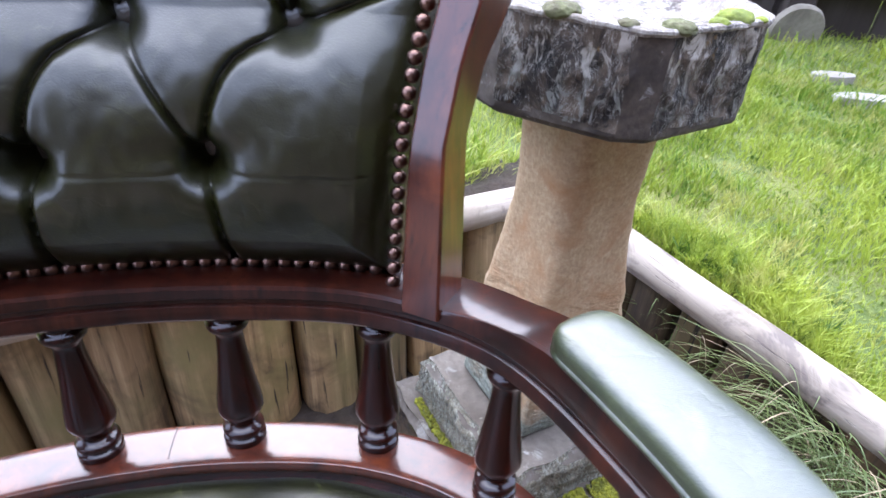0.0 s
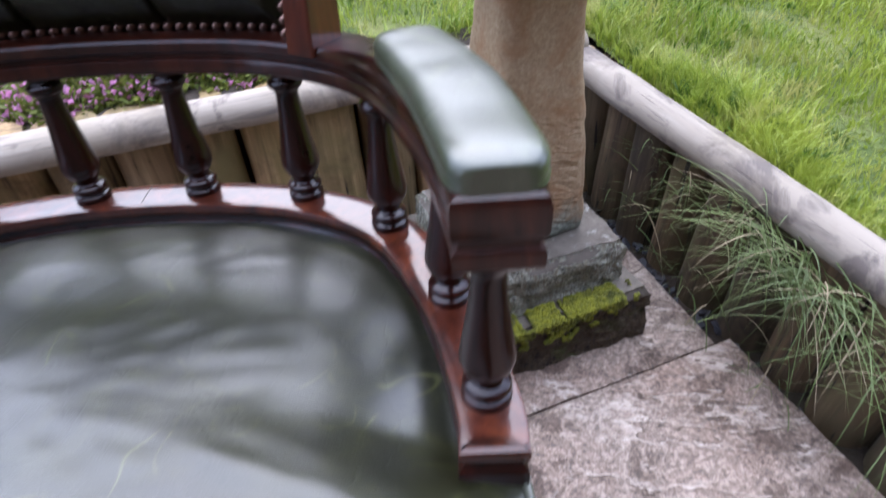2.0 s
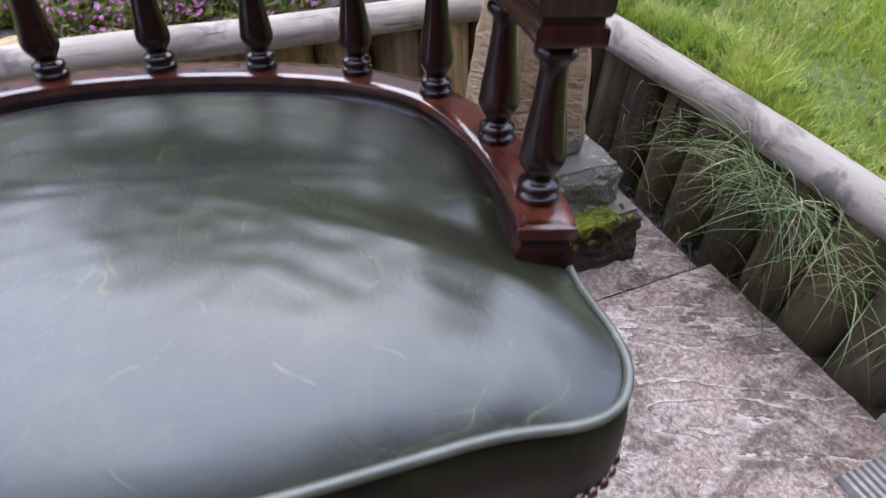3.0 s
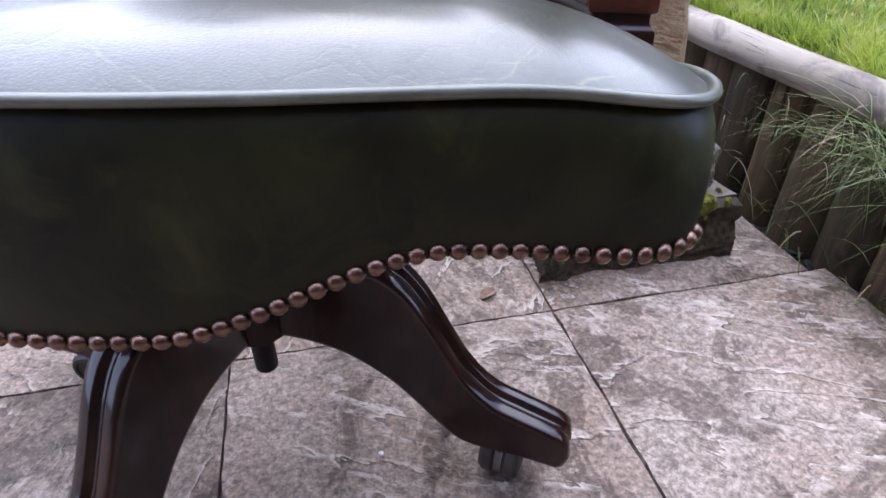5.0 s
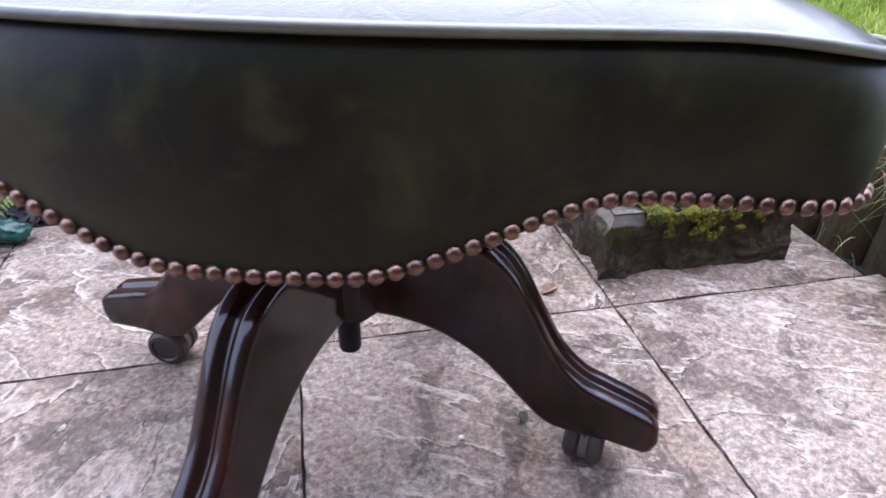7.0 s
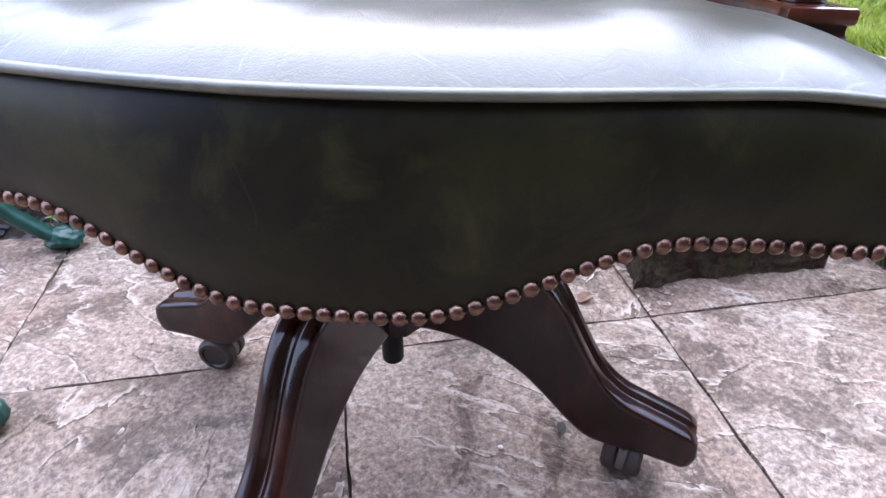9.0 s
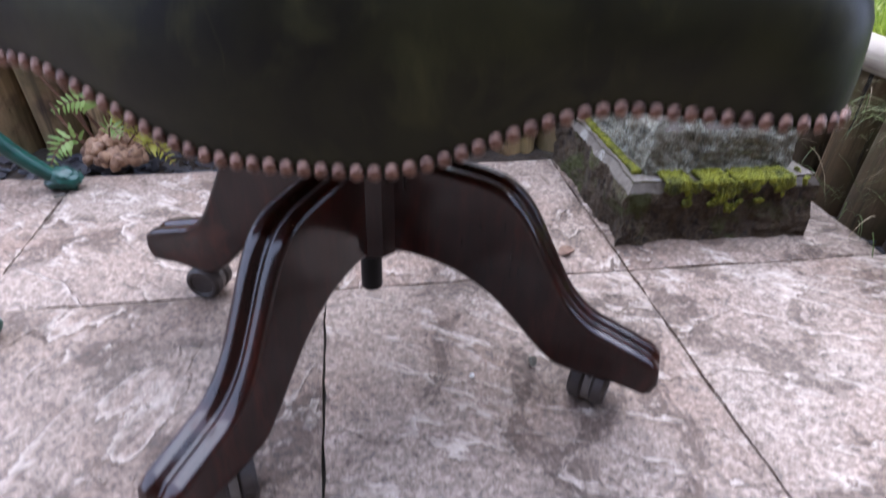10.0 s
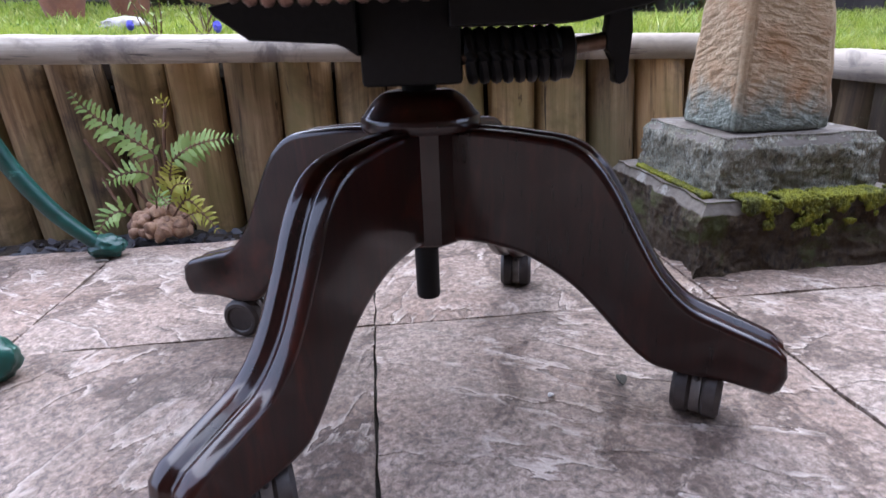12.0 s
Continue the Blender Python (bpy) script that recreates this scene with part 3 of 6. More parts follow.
def box(x0, x1, y0, y1, z0, z1, bevel=0.0, segs=2):
    bm = bmesh.new()
    bmesh.ops.create_cube(bm, size=1.0)
    for v in bm.verts:
        v.co = Vector(((x0 + x1) / 2 + v.co.x * (x1 - x0), (y0 + y1) / 2 + v.co.y * (y1 - y0), (z0 + z1) / 2 + v.co.z * (z1 - z0)))
    if bevel:
        bmesh.ops.bevel(bm, geom=bm.edges[:], offset=bevel, segments=segs, profile=0.5, affect="EDGES")
    return bm


def roughen(bm, amount, scale, seed=0.0):
    for v in bm.verts:
        p = v.co * scale + Vector((seed, seed * 1.7, seed * 0.3))
        v.co += amount * Vector((noise.noise(p), noise.noise(p + Vector((31, 7, 3))), noise.noise(p + Vector((5, 43, 17)))))
    return bm


def clump(radius, squash, seed, sub=3, rough=0.35):
    bm = bmesh.new()
    bmesh.ops.create_icosphere(bm, subdivisions=sub, radius=1.0)
    for v in bm.verts:
        k = 1 + rough * noise.noise(v.co * 2.3 + Vector((seed, 0, 0))) + rough * 0.5 * noise.noise(v.co * 7 + Vector((0, seed, 0)))
        v.co = Vector((v.co.x * radius * k, v.co.y * radius * k, v.co.z * radius * squash * k))
    return bm


rng = np.random.default_rng(5)


# ---- ground, lawn, paving, walls ----
ground = tagged(part("ground", box(-60, 60, -60, 60, -0.4, -0.045), SOIL, smooth=False), "dark bare soil under the patio", "ground", kind="structure")
LAWN_Z = 0.275


def lawn_height(x, y):
    dip = 0.042 * max(0.0, min(1.0, (1.7 - x) / 0.6)) * max(0.0, min(1.0, (0.75 - y) / 0.9))
    return LAWN_Z - dip + 0.012 * noise.noise(Vector((x * 2.2, y * 2.2, 1.0))) + 0.03 * noise.noise(Vector((x * 0.5, y * 0.5, 4.0))) + (0.075 + 0.022 * max(0.0, -x - 0.5)) * max(0.0, min(y, 6.0) - 0.75)


def lawn_sheet():
    bm = bmesh.new()
    xs = sorted(set([-60, -30, -12, -6, -3.5] + list(np.linspace(-2.4, 4.2, 60).round(3)) + [1.0, 6, 10, 20, 60]))
    ys = sorted(set([-60, -20, -8, -3] + list(np.linspace(-1.6, 4.6, 56).round(3)) + [0.66, 6.5, 10, 20, 60]))
    grid = {}
    for i, x in enumerate(xs):
        for j, y in enumerate(ys):
            grid[i, j] = bm.verts.new((x, y, lawn_height(x, y)))
    for i in range(len(xs) - 1):
        for j in range(len(ys) - 1):
            if xs[i] >= 1.0 or ys[j] >= 0.66:
                bm.faces.new((grid[i, j], grid[i + 1, j], grid[i + 1, j + 1], grid[i, j + 1]))
    for v in [v for v in bm.verts if not v.link_faces]:
        bm.verts.remove(v)
    return bm


lawn = tagged(part("lawn", lawn_sheet(), TURF), "raised garden lawn of bright green grass", "lawn", kind="structure")
tagged(part("soil_bank", box(1.012, 1.10, -3, 0.9, -0.05, 0.215), SOIL, smooth=False), "dark soil held behind the log edging", "soil", kind="structure")
tagged(part("soil_bank", box(-4, 0.985, 0.625, 0.72, -0.05, 0.262), SOIL, smooth=False), "dark soil held behind the log edging", "soil", kind="structure")


def blades(count, area, length, width, lean, mat, name, label, seed, keep=None, category="grass"):
    """Grass as one sheet of curved, tapering blades."""
    r = np.random.default_rng(seed)
    x = r.uniform(area[0], area[1], count)
    y = r.uniform(area[2], area[3], count)
    if keep is not None:
        k = keep(x, y)
        x, y = x[k], y[k]
    n = len(x)
    dens = np.array([noise.noise(Vector((a * 6, b * 6, 2.0))) for a, b in zip(x, y)])
    h = length * r.uniform(0.35, 1.3, n) * (1 + 0.9 * dens)
    z = np.array([lawn_height(a, b) for a, b in zip(x, y)]) - 0.006
    th, al = r.uniform(0, 2 * np.pi, n), r.uniform(0, 2 * np.pi, n)
    w = width * r.uniform(0.6, 1.2, n)
    ln = lean * r.uniform(0.2, 1.3, n) * h
    sx, sy = np.cos(th) * w / 2, np.sin(th) * w / 2
    dx, dy = np.cos(al) * ln, np.sin(al) * ln
    v = np.empty((n, 5, 3))
    v[:, 0] = np.stack([x - sx, y - sy, z], 1)
    v[:, 1] = np.stack([x + sx, y + sy, z], 1)
    v[:, 2] = np.stack([x + dx * 0.35 + sx * 0.8, y + dy * 0.35 + sy * 0.8, z + h * 0.6], 1)
    v[:, 3] = np.stack([x + dx * 0.35 - sx * 0.8, y + dy * 0.35 - sy * 0.8, z + h * 0.6], 1)
    v[:, 4] = np.stack([x + dx, y + dy, z + h], 1)
    f = []
    for i in range(n):
        o = 5 * i
        f.append((o, o + 1, o + 2, o + 3))
        f.append((o + 3, o + 2, o + 4))
    return tagged(quads(name, v.reshape(-1, 3), f, mat), label, category, kind="stuff")


def on_lawn(x, y):
    return (x > 1.0) | (y > np.where(x < 0.46, 0.93, 0.690) + 0.03 * np.sin(x * 9))


blades(52000, (1.0, 2.1, -0.9, 1.9), 0.038, 0.0042, 0.7, BLADE, "lawn_grass", "short bright green lawn grass blades", 1, on_lawn)
blades(30000, (-1.6, 1.0, 0.8, 2.2), 0.040, 0.0038, 0.7, BLADE, "lawn_grass", "short bright green lawn grass blades", 2, on_lawn)
blades(26000, (-2.8, 1.0, 2.2, 3.9), 0.05, 0.0075, 0.7, BLADE, "lawn_grass", "short bright green lawn grass blades", 7)
blades(40000, (2.1, 4.6, -0.6, 4.0), 0.045, 0.006, 0.7, BLADE, "lawn_grass", "short bright green lawn grass blades", 3, on_lawn)
blades(9000, (1.01, 1.10, -0.9, 0.8), 0.055, 0.003, 0.8, BLADE, "lawn_grass", "longer grass along the log edging", 4)
blades(3500, (-1.6, 0.95, 0.645, 0.70), 0.05, 0.003, 0.8, BLADE, "lawn_grass", "longer grass along the log edging", 6, lambda x, y: (x < -0.25) | (x > 0.62))

# paving: a bed with slabs laid in a square bond
pavement = tagged(part("pavement", box(-3.7, 0.90, -3.12, 0.40, -0.045, -0.012), MORTAR, smooth=False), "patio of buff riven stone slabs", "paving", kind="structure")


def slab_mesh(w, d, seed, res):
    bm = bmesh.new()
    nx, ny = res, res
    g = {}
    for i in range(nx + 1):
        for j in range(ny + 1):
            x, y = (i / nx - 0.5) * w, (j / ny - 0.5) * d
            e = min(i, nx - i, j, ny - j)
            wob = 0.0030 * noise.noise(Vector((x * 45, y * 45, seed)))
            px = x + (wob if i in (0, nx) else 0)
            py = y + (wob if j in (0, ny) else 0)
            z = 0.0024 * noise.noise(Vector((x * 9, y * 14, seed * 3.1))) + 0.001 * noise.noise(Vector((x * 40, y * 40, seed)))
            g[i, j] = bm.verts.new((px, py, z - (0.0035 if e == 0 else 0.0)))
    for i in range(nx):
        for j in range(ny):
            bm.faces.new((g[i, j], g[i + 1, j], g[i + 1, j + 1], g[i, j + 1]))
    rim = [g[i, 0] for i in range(nx)] + [g[nx, j] for j in range(ny)] + [g[i, ny] for i in range(nx, 0, -1)] + [g[0, j] for j in range(ny, 0, -1)]
    low = [bm.verts.new((v.co.x, v.co.y, -0.032)) for v in rim]
    for k in range(len(rim)):
        bm.faces.new((rim[k], rim[k - 1], low[k - 1], low[k]))
    return bm


# some stones of the batch are paler or darker than others
SLAB_TONE = {(1, -1): 1.16, (0, -1): 1.06, (0, 0): 1.12, (1, 0): 1.12, (-1, -1): 0.86, (-1, 0): 1.06, (0, -2): 1.0, (1, -2): 1.1, (-1, -2): 0.95}
slab_no = 0
for cx in range(-8, 2):
    for cy in range(-7, 1):
        x0, y0 = cx * 0.46, cy * 0.452
        x1, y1 = x0 + 0.46, y0 + 0.452
        if cy == 0:
            y1 = 0.405
        if cx == 1:
            x1 = 0.905 - 0.03 * cy if cy >= -1 else 0.795
        w, d = x1 - x0 - 0.0034, y1 - y0 - 0.0034
        tilt = 0.004 * (rng.random() - 0.5)
        res = 20 if cx > -5 and cy > -4 else 6
        turned = (cx * 5 + cy * 3) % 4 == 0
        ob = part("paving_slab", slab_mesh(d if turned else w, w if turned else d, slab_no * 1.37, res), SLAB, pavement,
                  m=Matrix.Translation(((x0 + x1) / 2, (y0 + y1) / 2, 0.001 * (rng.random() - 0.5))) @ Matrix.Rotation(tilt, 4, "X") @ Matrix.Rotation(radians(90) * turned + (rng.random() - 0.5) * 0.006, 4, "Z"))
        k = SLAB_TONE.get((cx, cy), 0.85 + 0.3 * rng.random())
        ob.color = (0.935 * k, 0.903 * k, 0.852 * k, 1)
        slab_no += 1


def log_mesh(r, h, seed, n=20, rows=9):
    rings = []
    for k in range(rows + 1):
        z = h * k / rows
        rings.append([((r * (1 + 0.05 * noise.noise(Vector((math.cos(a) * 1.5, math.sin(a) * 1.5, z * 6 + seed))))) * math.cos(a) + 0.004 * noise.noise(Vector((z * 5, seed, 0))),
                       (r * (1 + 0.05 * noise.noise(Vector((math.cos(a) * 1.5, math.sin(a) * 1.5, z * 6 + seed))))) * math.sin(a), z) for a in (2 * math.pi * j / n for j in range(n))])
    return loft(rings)


def rail_mesh(x0, x1, r, seed, n=18, rows=60):
    """A half-round, weathered top rail lying along x, with slow bends and knots."""
    rings = []
    for k in range(rows + 1):
        x = x0 + (x1 - x0) * k / rows
        rr = r * (1 + 0.07 * noise.noise(Vector((x * 5, seed, 0))) + 0.04 * noise.noise(Vector((x * 17, seed, 3))))
        oy, oz = 0.007 * noise.noise(Vector((x * 2.5, seed, 5))), 0.004 * noise.noise(Vector((x * 3, seed, 9)))
        ring = []
        for j in range(n):
            a = 2 * math.pi * j / n
            q = rr * (1 + 0.03 * noise.noise(Vector((x * 22, math.cos(a) * 2, math.sin(a) * 2 + seed))))
            z = q * math.sin(a) * 0.92
            ring.append((x, oy + q * math.cos(a), oz + max(z, -0.62 * rr)))
        rings.append(ring)
    return loft(rings)


wall_back = thing("retaining_wall_1", "low retaining wall of upright round logs with weathered rail", "log edging", kind="structure")
x = -2.2
k = 0
while x < 0.93:
    w = 0.104 + 0.014 * (rng.random() - 0.5)
    along = max(x, -1.2)
    foot = 0.575 - 0.08 * max(-0.6, min(0.7, x))
    lean = math.atan((0.59 - foot) / 0.38)
    part("log", log_mesh(w / 2, 0.381 - 0.024 * along - 0.07 * max(0.0, x - 0.5), k * 3.3), LOG, wall_back,
         m=Matrix.Translation((x + w / 2, foot + 0.006 * (rng.random() - 0.5), -0.06)) @ Matrix.Rotation(-lean, 4, "X") @ Matrix.Rotation(radians(2.2 * (rng.random() - 0.5)), 4, "Y"))
    x += w + 0.003
    k += 1
part("top_rail", rail_mesh(-1.18, 1.18, 0.0325, 2.0), RAIL, wall_back, "pale weathered half-round rail", Matrix.Translation((-0.24, 0.514, 0.3315)) @ Matrix.Rotation(radians(2.3), 4, "Z") @ Matrix.Rotation(radians(1.8), 4, "Y"))
part("top_rail", rail_mesh(-0.6, 0.6, 0.037, 9.0), RAIL, wall_back, "pale weathered half-round rail", Matrix.Translation((-2.04, 0.60, 0.345)))


def soil_ridge():
    bm = box(-1.45, 0.93, 0.590, 0.676, 0.28, 0.314)
    bmesh.ops.subdivide_edges(bm, edges=[e for e in bm.edges if abs(e.verts[0].co.x - e.verts[1].co.x) > 1], cuts=150, use_grid_fill=True)
    bmesh.ops.subdivide_edges(bm, edges=[e for e in bm.edges if abs(e.verts[0].co.y - e.verts[1].co.y) > 0.05], cuts=4, use_grid_fill=True)
    return bm


blades(2600, (-1.6, 0.97, 0.655, 0.74), 0.075, 0.005, 0.9, BLADE, "edge_grass", "longer green grass along the log wall", 23, lambda x, y: (x > 0.5) | (x < -0.32))
tagged(part("soil_strip", roughen(soil_ridge(), 0.015, 34, 6.0), SOIL), "dark crumbly soil over the log ends", "soil", kind="structure")
wall_right = thing("retaining_wall_2", "low retaining wall of shade-darkened upright logs with weathered rail", "log edging", kind="structure")
y = 0.57
k = 0
while y > -1.6:
    w = 0.098 + 0.016 * (rng.random() - 0.5)
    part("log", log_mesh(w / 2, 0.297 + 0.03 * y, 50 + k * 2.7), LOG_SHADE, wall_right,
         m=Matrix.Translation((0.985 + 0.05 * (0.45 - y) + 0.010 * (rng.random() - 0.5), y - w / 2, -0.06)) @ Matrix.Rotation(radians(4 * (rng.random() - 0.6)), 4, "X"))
    y -= w + 0.004
    k += 1
part("top_rail", rail_mesh(-1.15, 1.12, 0.0348, 5.0), RAIL, wall_right, "pale weathered half-round rail", Matrix.Translation((1.0157, -0.50, 0.2330)) @ Matrix.Rotation(radians(94.5), 4, "Z") @ Matrix.Rotation(radians(-1.75), 4, "Y"))

# an added, unseen wall closes the place and blocks sky behind the camera; the boundary fence past the lawn
tagged(part("house_wall", box(-7, 7, -3.4, -3.1, -0.05, 4.7), BLOCKER_BRICK, smooth=False), "unseen brown brick wall added behind the patio to block sky", "wall", kind="structure")


def fence_run(p0, p1, height, seed):
    f = thing("boundary_fence", "dark brown close-boarded garden fence with grey rails", "fence")
    a, b = Vector(p0), Vector(p1)
    ln = (b - a).length
    m = Matrix.Translation(a) @ (b - a).to_track_quat("X", "Z").to_matrix().to_4x4()
    board = None
    i, s = 0, 0.0
    while s < ln:
        hh = height
        mm = m @ Matrix.Translation((s, 0.012 * (i % 2), 0.03 * noise.noise(Vector((s * 3, seed, 0)))))
        if board is None:
            board = part("fence_board", box(0, 0.115, 0, 0.018, 0, hh, 0.002, 1), FENCE, f, m=mm)
        else:
            ob = finish("fence_board", board.data.copy() if i == 0 else board.data, None, f, mm, False)
        s += 0.117
        i += 1
    for z in (0.22, height - 0.35):
        part("fence_rail", box(0, ln, -0.055, -0.004, z, z + 0.10, 0.004, 1), FENCE_RAIL, f, "grey weathered rail", m)
    for q in np.arange(0.1, ln, 1.9):
        part("fence_post", box(q, q + 0.1, -0.11, -0.012, -0.1, height + 0.06, 0.006, 1), FENCE, f, "dark square post", m)
    return f


fence_run((0.9, 3.9, 0.30), (2.45, 1.38, 0.30), 1.5, 1)
fence_run((2.45, 1.38, 0.24), (3.9, 0.2, 0.24), 1.5, 2)
fence_run((-4.5, 3.9, 0.42), (0.9, 3.9, 0.42), 1.5, 3)


# ---- the chair ----
HUB = Vector((0.063, -0.114, 0))
chair = thing("swivel_chair", "green buttoned leather captain's swivel chair with mahogany frame", "chair", Matrix.Translation(HUB))
SEAT = Matrix.Translation(Vector((0.080, -0.120, 0.487)) - HUB) @ Matrix.Rotation(radians(-18), 4, "Z") @ Matrix.Rotation(radians(-5.35), 4, "X")

# four-legged base
LEG_TOP = [(0.016, 0.264), (0.066, 0.264), (0.11, 0.260), (0.142, 0.254), (0.164, 0.240), (0.182, 0.216), (0.203, 0.176), (0.224, 0.140), (0.249, 0.116), (0.277, 0.106), (0.298, 0.100), (0.317, 0.094)]
LEG_TIP = [(0.327, 0.086), (0.330, 0.068), (0.326, 0.054), (0.318, 0.048)]
LEG_LOW = [(0.282, 0.051), (0.236, 0.050), (0.208, 0.062), (0.156, 0.116), (0.119, 0.141), (0.088, 0.152), (0.051, 0.156), (0.016, 0.153)]


def leg_mesh(sag=0.0):
    top, low = spline(LEG_TOP, 4), spline(LEG_LOW, 4)
    outline = top + [np.array(q) for q in LEG_TIP] + low
    k = len(outline)
    nt = len(top) + 2
    nrm = []
    for i in range(k):
        d = outline[(i + 1) % k] - outline[i - 1]
        q = np.array((d[1], -d[0]))
        nrm.append(q / max(np.linalg.norm(q), 1e-9))
    rings = []
    half = ((0.0215, 0.0062, 0), (0.0212, 0.0040, 0), (0.0203, 0.0022, 0), (0.0188, 0.0009, 0), (0.0165, 0.0002, 0), (0.0130, 0, 0), (0.0085, 0, 0), (0.0062, 0.0002, 0.0001), (0.0056, 0.0006, 0.0012), (0.0036, 0.0006, 0.0014), (0.0028, 0.0010, 0.0034), (0.0008, 0.0010, 0.0036))
    for off, cut, groove in [(-a, b, c) for a, b, c in half] + list(reversed(half)):
        rings.append([(o[0], off, o[1]) if i in (0, k - 1) else
                      ((o + q * (cut + (groove if i < nt else 0)))[0], off, (o + q * (cut + (groove if i < nt else 0)))[1]) for i, (o, q) in enumerate(zip(outline, nrm))])
    rings = [[(a, b, c - sag * min(1.0, max(0.0, (a - 0.21) / 0.11)) ** 1.3) for a, b, c in r] for r in rings]
    return loft(rings)


def wheel(sign):
    y = 0.0046
    return lathe([(0.006, y), (0.021, y), (0.0245, y + 0.003), (0.0245, y + 0.0125), (0.021, y + 0.0165), (0.017, y + 0.0165), (0.0155, y + 0.0145), (0.004, y + 0.0145)], 24)


for ang, swing, reach in ((-27.8, 82, 0.271), (55.5, 21, 0.252), (150.5, -171, 0.252), (-125.0, 230, 0.252)):
    r = Matrix.Rotation(radians(ang), 4, "Z")
    leg = part("leg", leg_mesh(0.009 if reach > 0.26 else 0.0), MAHOGANY_DARK, chair, m=r @ Matrix.Diagonal((1.03 if reach > 0.26 else 1.0, 1, 1, 1)), sharp=70)
    cm = r @ Matrix.Translation((reach, 0, 0.0248)) @ Matrix.Rotation(radians(swing), 4, "Z")
    cas = part("caster", box(-0.016, 0.016, -0.0032, 0.0032, -0.012, 0.019, 0.002, 1), CASTER, chair, "brown twin-wheel plastic caster", cm)
    part("stem", lathe([(0.006, 0.012), (0.006, 0.026), (0.011, 0.027), (0.011, 0.031)], 14), STEEL, cas, "steel stem")
    part("hood", loft([[(0.0225 * math.cos(a), y, 0.0225 * math.sin(a)) for a in np.linspace(0, 2 * math.pi, 25)[:-1]] for y in (-0.0042, 0.0042)]), CASTER_BAND, cas)
    for s in (1, -1):
        part("wheel", wheel(s), CASTER, cas, m=Matrix.Rotation(radians(-90 * s), 4, "X"))

part("hub_column", lathe([(0.010, 0.154), (0.047, 0.154), (0.049, 0.156), (0.049, 0.2625), (0.010, 0.2625)], 8), MAHOGANY_DARK, chair, "eight-sided mahogany column", Matrix.Rotation(radians(-76.4), 4, "Z"), sharp=25)
part("hub_cap", lathe([(0.010, 0.262), (0.056, 0.262), (0.0575, 0.264), (0.0575, 0.2735), (0.0565, 0.2755), (0.0535, 0.2775), (0.0495, 0.2835), (0.0430, 0.2905), (0.0360, 0.2955), (0.0300, 0.2975), (0.010, 0.298)], 40), MAHOGANY_DARK, chair, "turned dark mahogany dome")
part("spindle", lathe([(0.004, 0.085), (0.0115, 0.085), (0.0125, 0.087), (0.0125, 0.140), (0.0165, 0.141), (0.0165, 0.146), (0.0125, 0.148), (0.0125, 0.150)], 24), BLACK_METAL, chair, "dark steel screw spindle end")
part("neck", lathe([(0.015, 0.296), (0.0165, 0.298), (0.0165, 0.312)], 20), BLACK_METAL, chair)

# the tilt mechanism under the seat
MECH = Matrix.Rotation(radians(-5.8), 4, "Z")
part("tilt_housing", box(-0.049, 0.040, -0.040, 0.040, 0.304, 0.385, 0.004, 2), BLACK_METAL, chair, "black steel tilt housing", MECH)


def prism(outline, y0, y1, bevel=0.0):
    bm = loft([[(a, y, c) for a, c in outline] for y in (y0, y1)])
    if bevel:
        bmesh.ops.bevel(bm, geom=bm.edges[:], offset=bevel, segments=2, profile=0.5, affect="EDGES")
    return bm


part("seat_bracket", prism([(-0.172, 0.374), (-0.168, 0.367), (-0.140, 0.346), (-0.066, 0.343), (-0.049, 0.330), (-0.049, 0.392), (-0.080, 0.390)], -0.05, 0.05, 0.002), BLACK_METAL, chair, "black pressed steel bracket", MECH)
part("seat_bracket", prism([(0.029, 0.392), (0.029, 0.352), (0.14, 0.352), (0.20, 0.365), (0.235, 0.392)], -0.05, 0.05, 0.002), BLACK_METAL, chair, "black pressed steel bracket", MECH)
coil = [(0.042 + 0.084 * t / 150, 0.0195 * math.cos(t * 2 * math.pi / 19) - 0.022, 0.327 + 0.0195 * math.sin(t * 2 * math.pi / 19)) for t in range(151)]
part("tension_spring", tube(coil, 0.0056, 8), BLACK_METAL, chair, "black coiled tension spring", MECH)
part("tension_bolt", tube([(0.02, -0.022, 0.327), (0.10, -0.022, 0.327), (0.175, -0.022, 0.337)], 0.0075, 12), STEEL, chair, "brown steel bolt", MECH)
part("spring_cup", lathe([(0.004, 0.0), (0.021, 0.0), (0.0225, 0.003), (0.0225, 0.011), (0.016, 0.014), (0.004, 0.014)], 24), BLACK_METAL, chair, m=MECH @ Matrix.Translation((0.126, -0.022, 0.327)) @ Matrix.Rotation(radians(90), 4, "Y"))
part("tension_lever", prism([(0.169, 0.362), (0.167, 0.345), (0.168, 0.328), (0.173, 0.325), (0.1765, 0.319), (0.176, 0.306), (0.177, 0.300), (0.181, 0.298), (0.186, 0.300), (0.189, 0.307), (0.1885, 0.325), (0.190, 0.345), (0.189, 0.362)], -0.031, -0.013, 0.0018), BLACK_METAL, chair, "black hand lever", MECH)

# seat cushion, piping, skirt
RIGHT = [(0.0, -0.254), (0.06, -0.250), (0.124, -0.239), (0.187, -0.224), (0.240, -0.211), (0.288, -0.204), (0.314, -0.190), (0.327, -0.166), (0.328, -0.140), (0.323, -0.105),
         (0.318, -0.06), (0.318, 0.0), (0.312, 0.06), (0.297, 0.118), (0.268, 0.172), (0.226, 0.214), (0.170, 0.245), (0.105, 0.265), (0.04, 0.273)]
HALF = RIGHT + [(-a, b) for a, b in reversed(RIGHT[1:])]
OUT = [np.array(q) for q in spline(HALF, 5, closed=True)]
ZP = -0.024


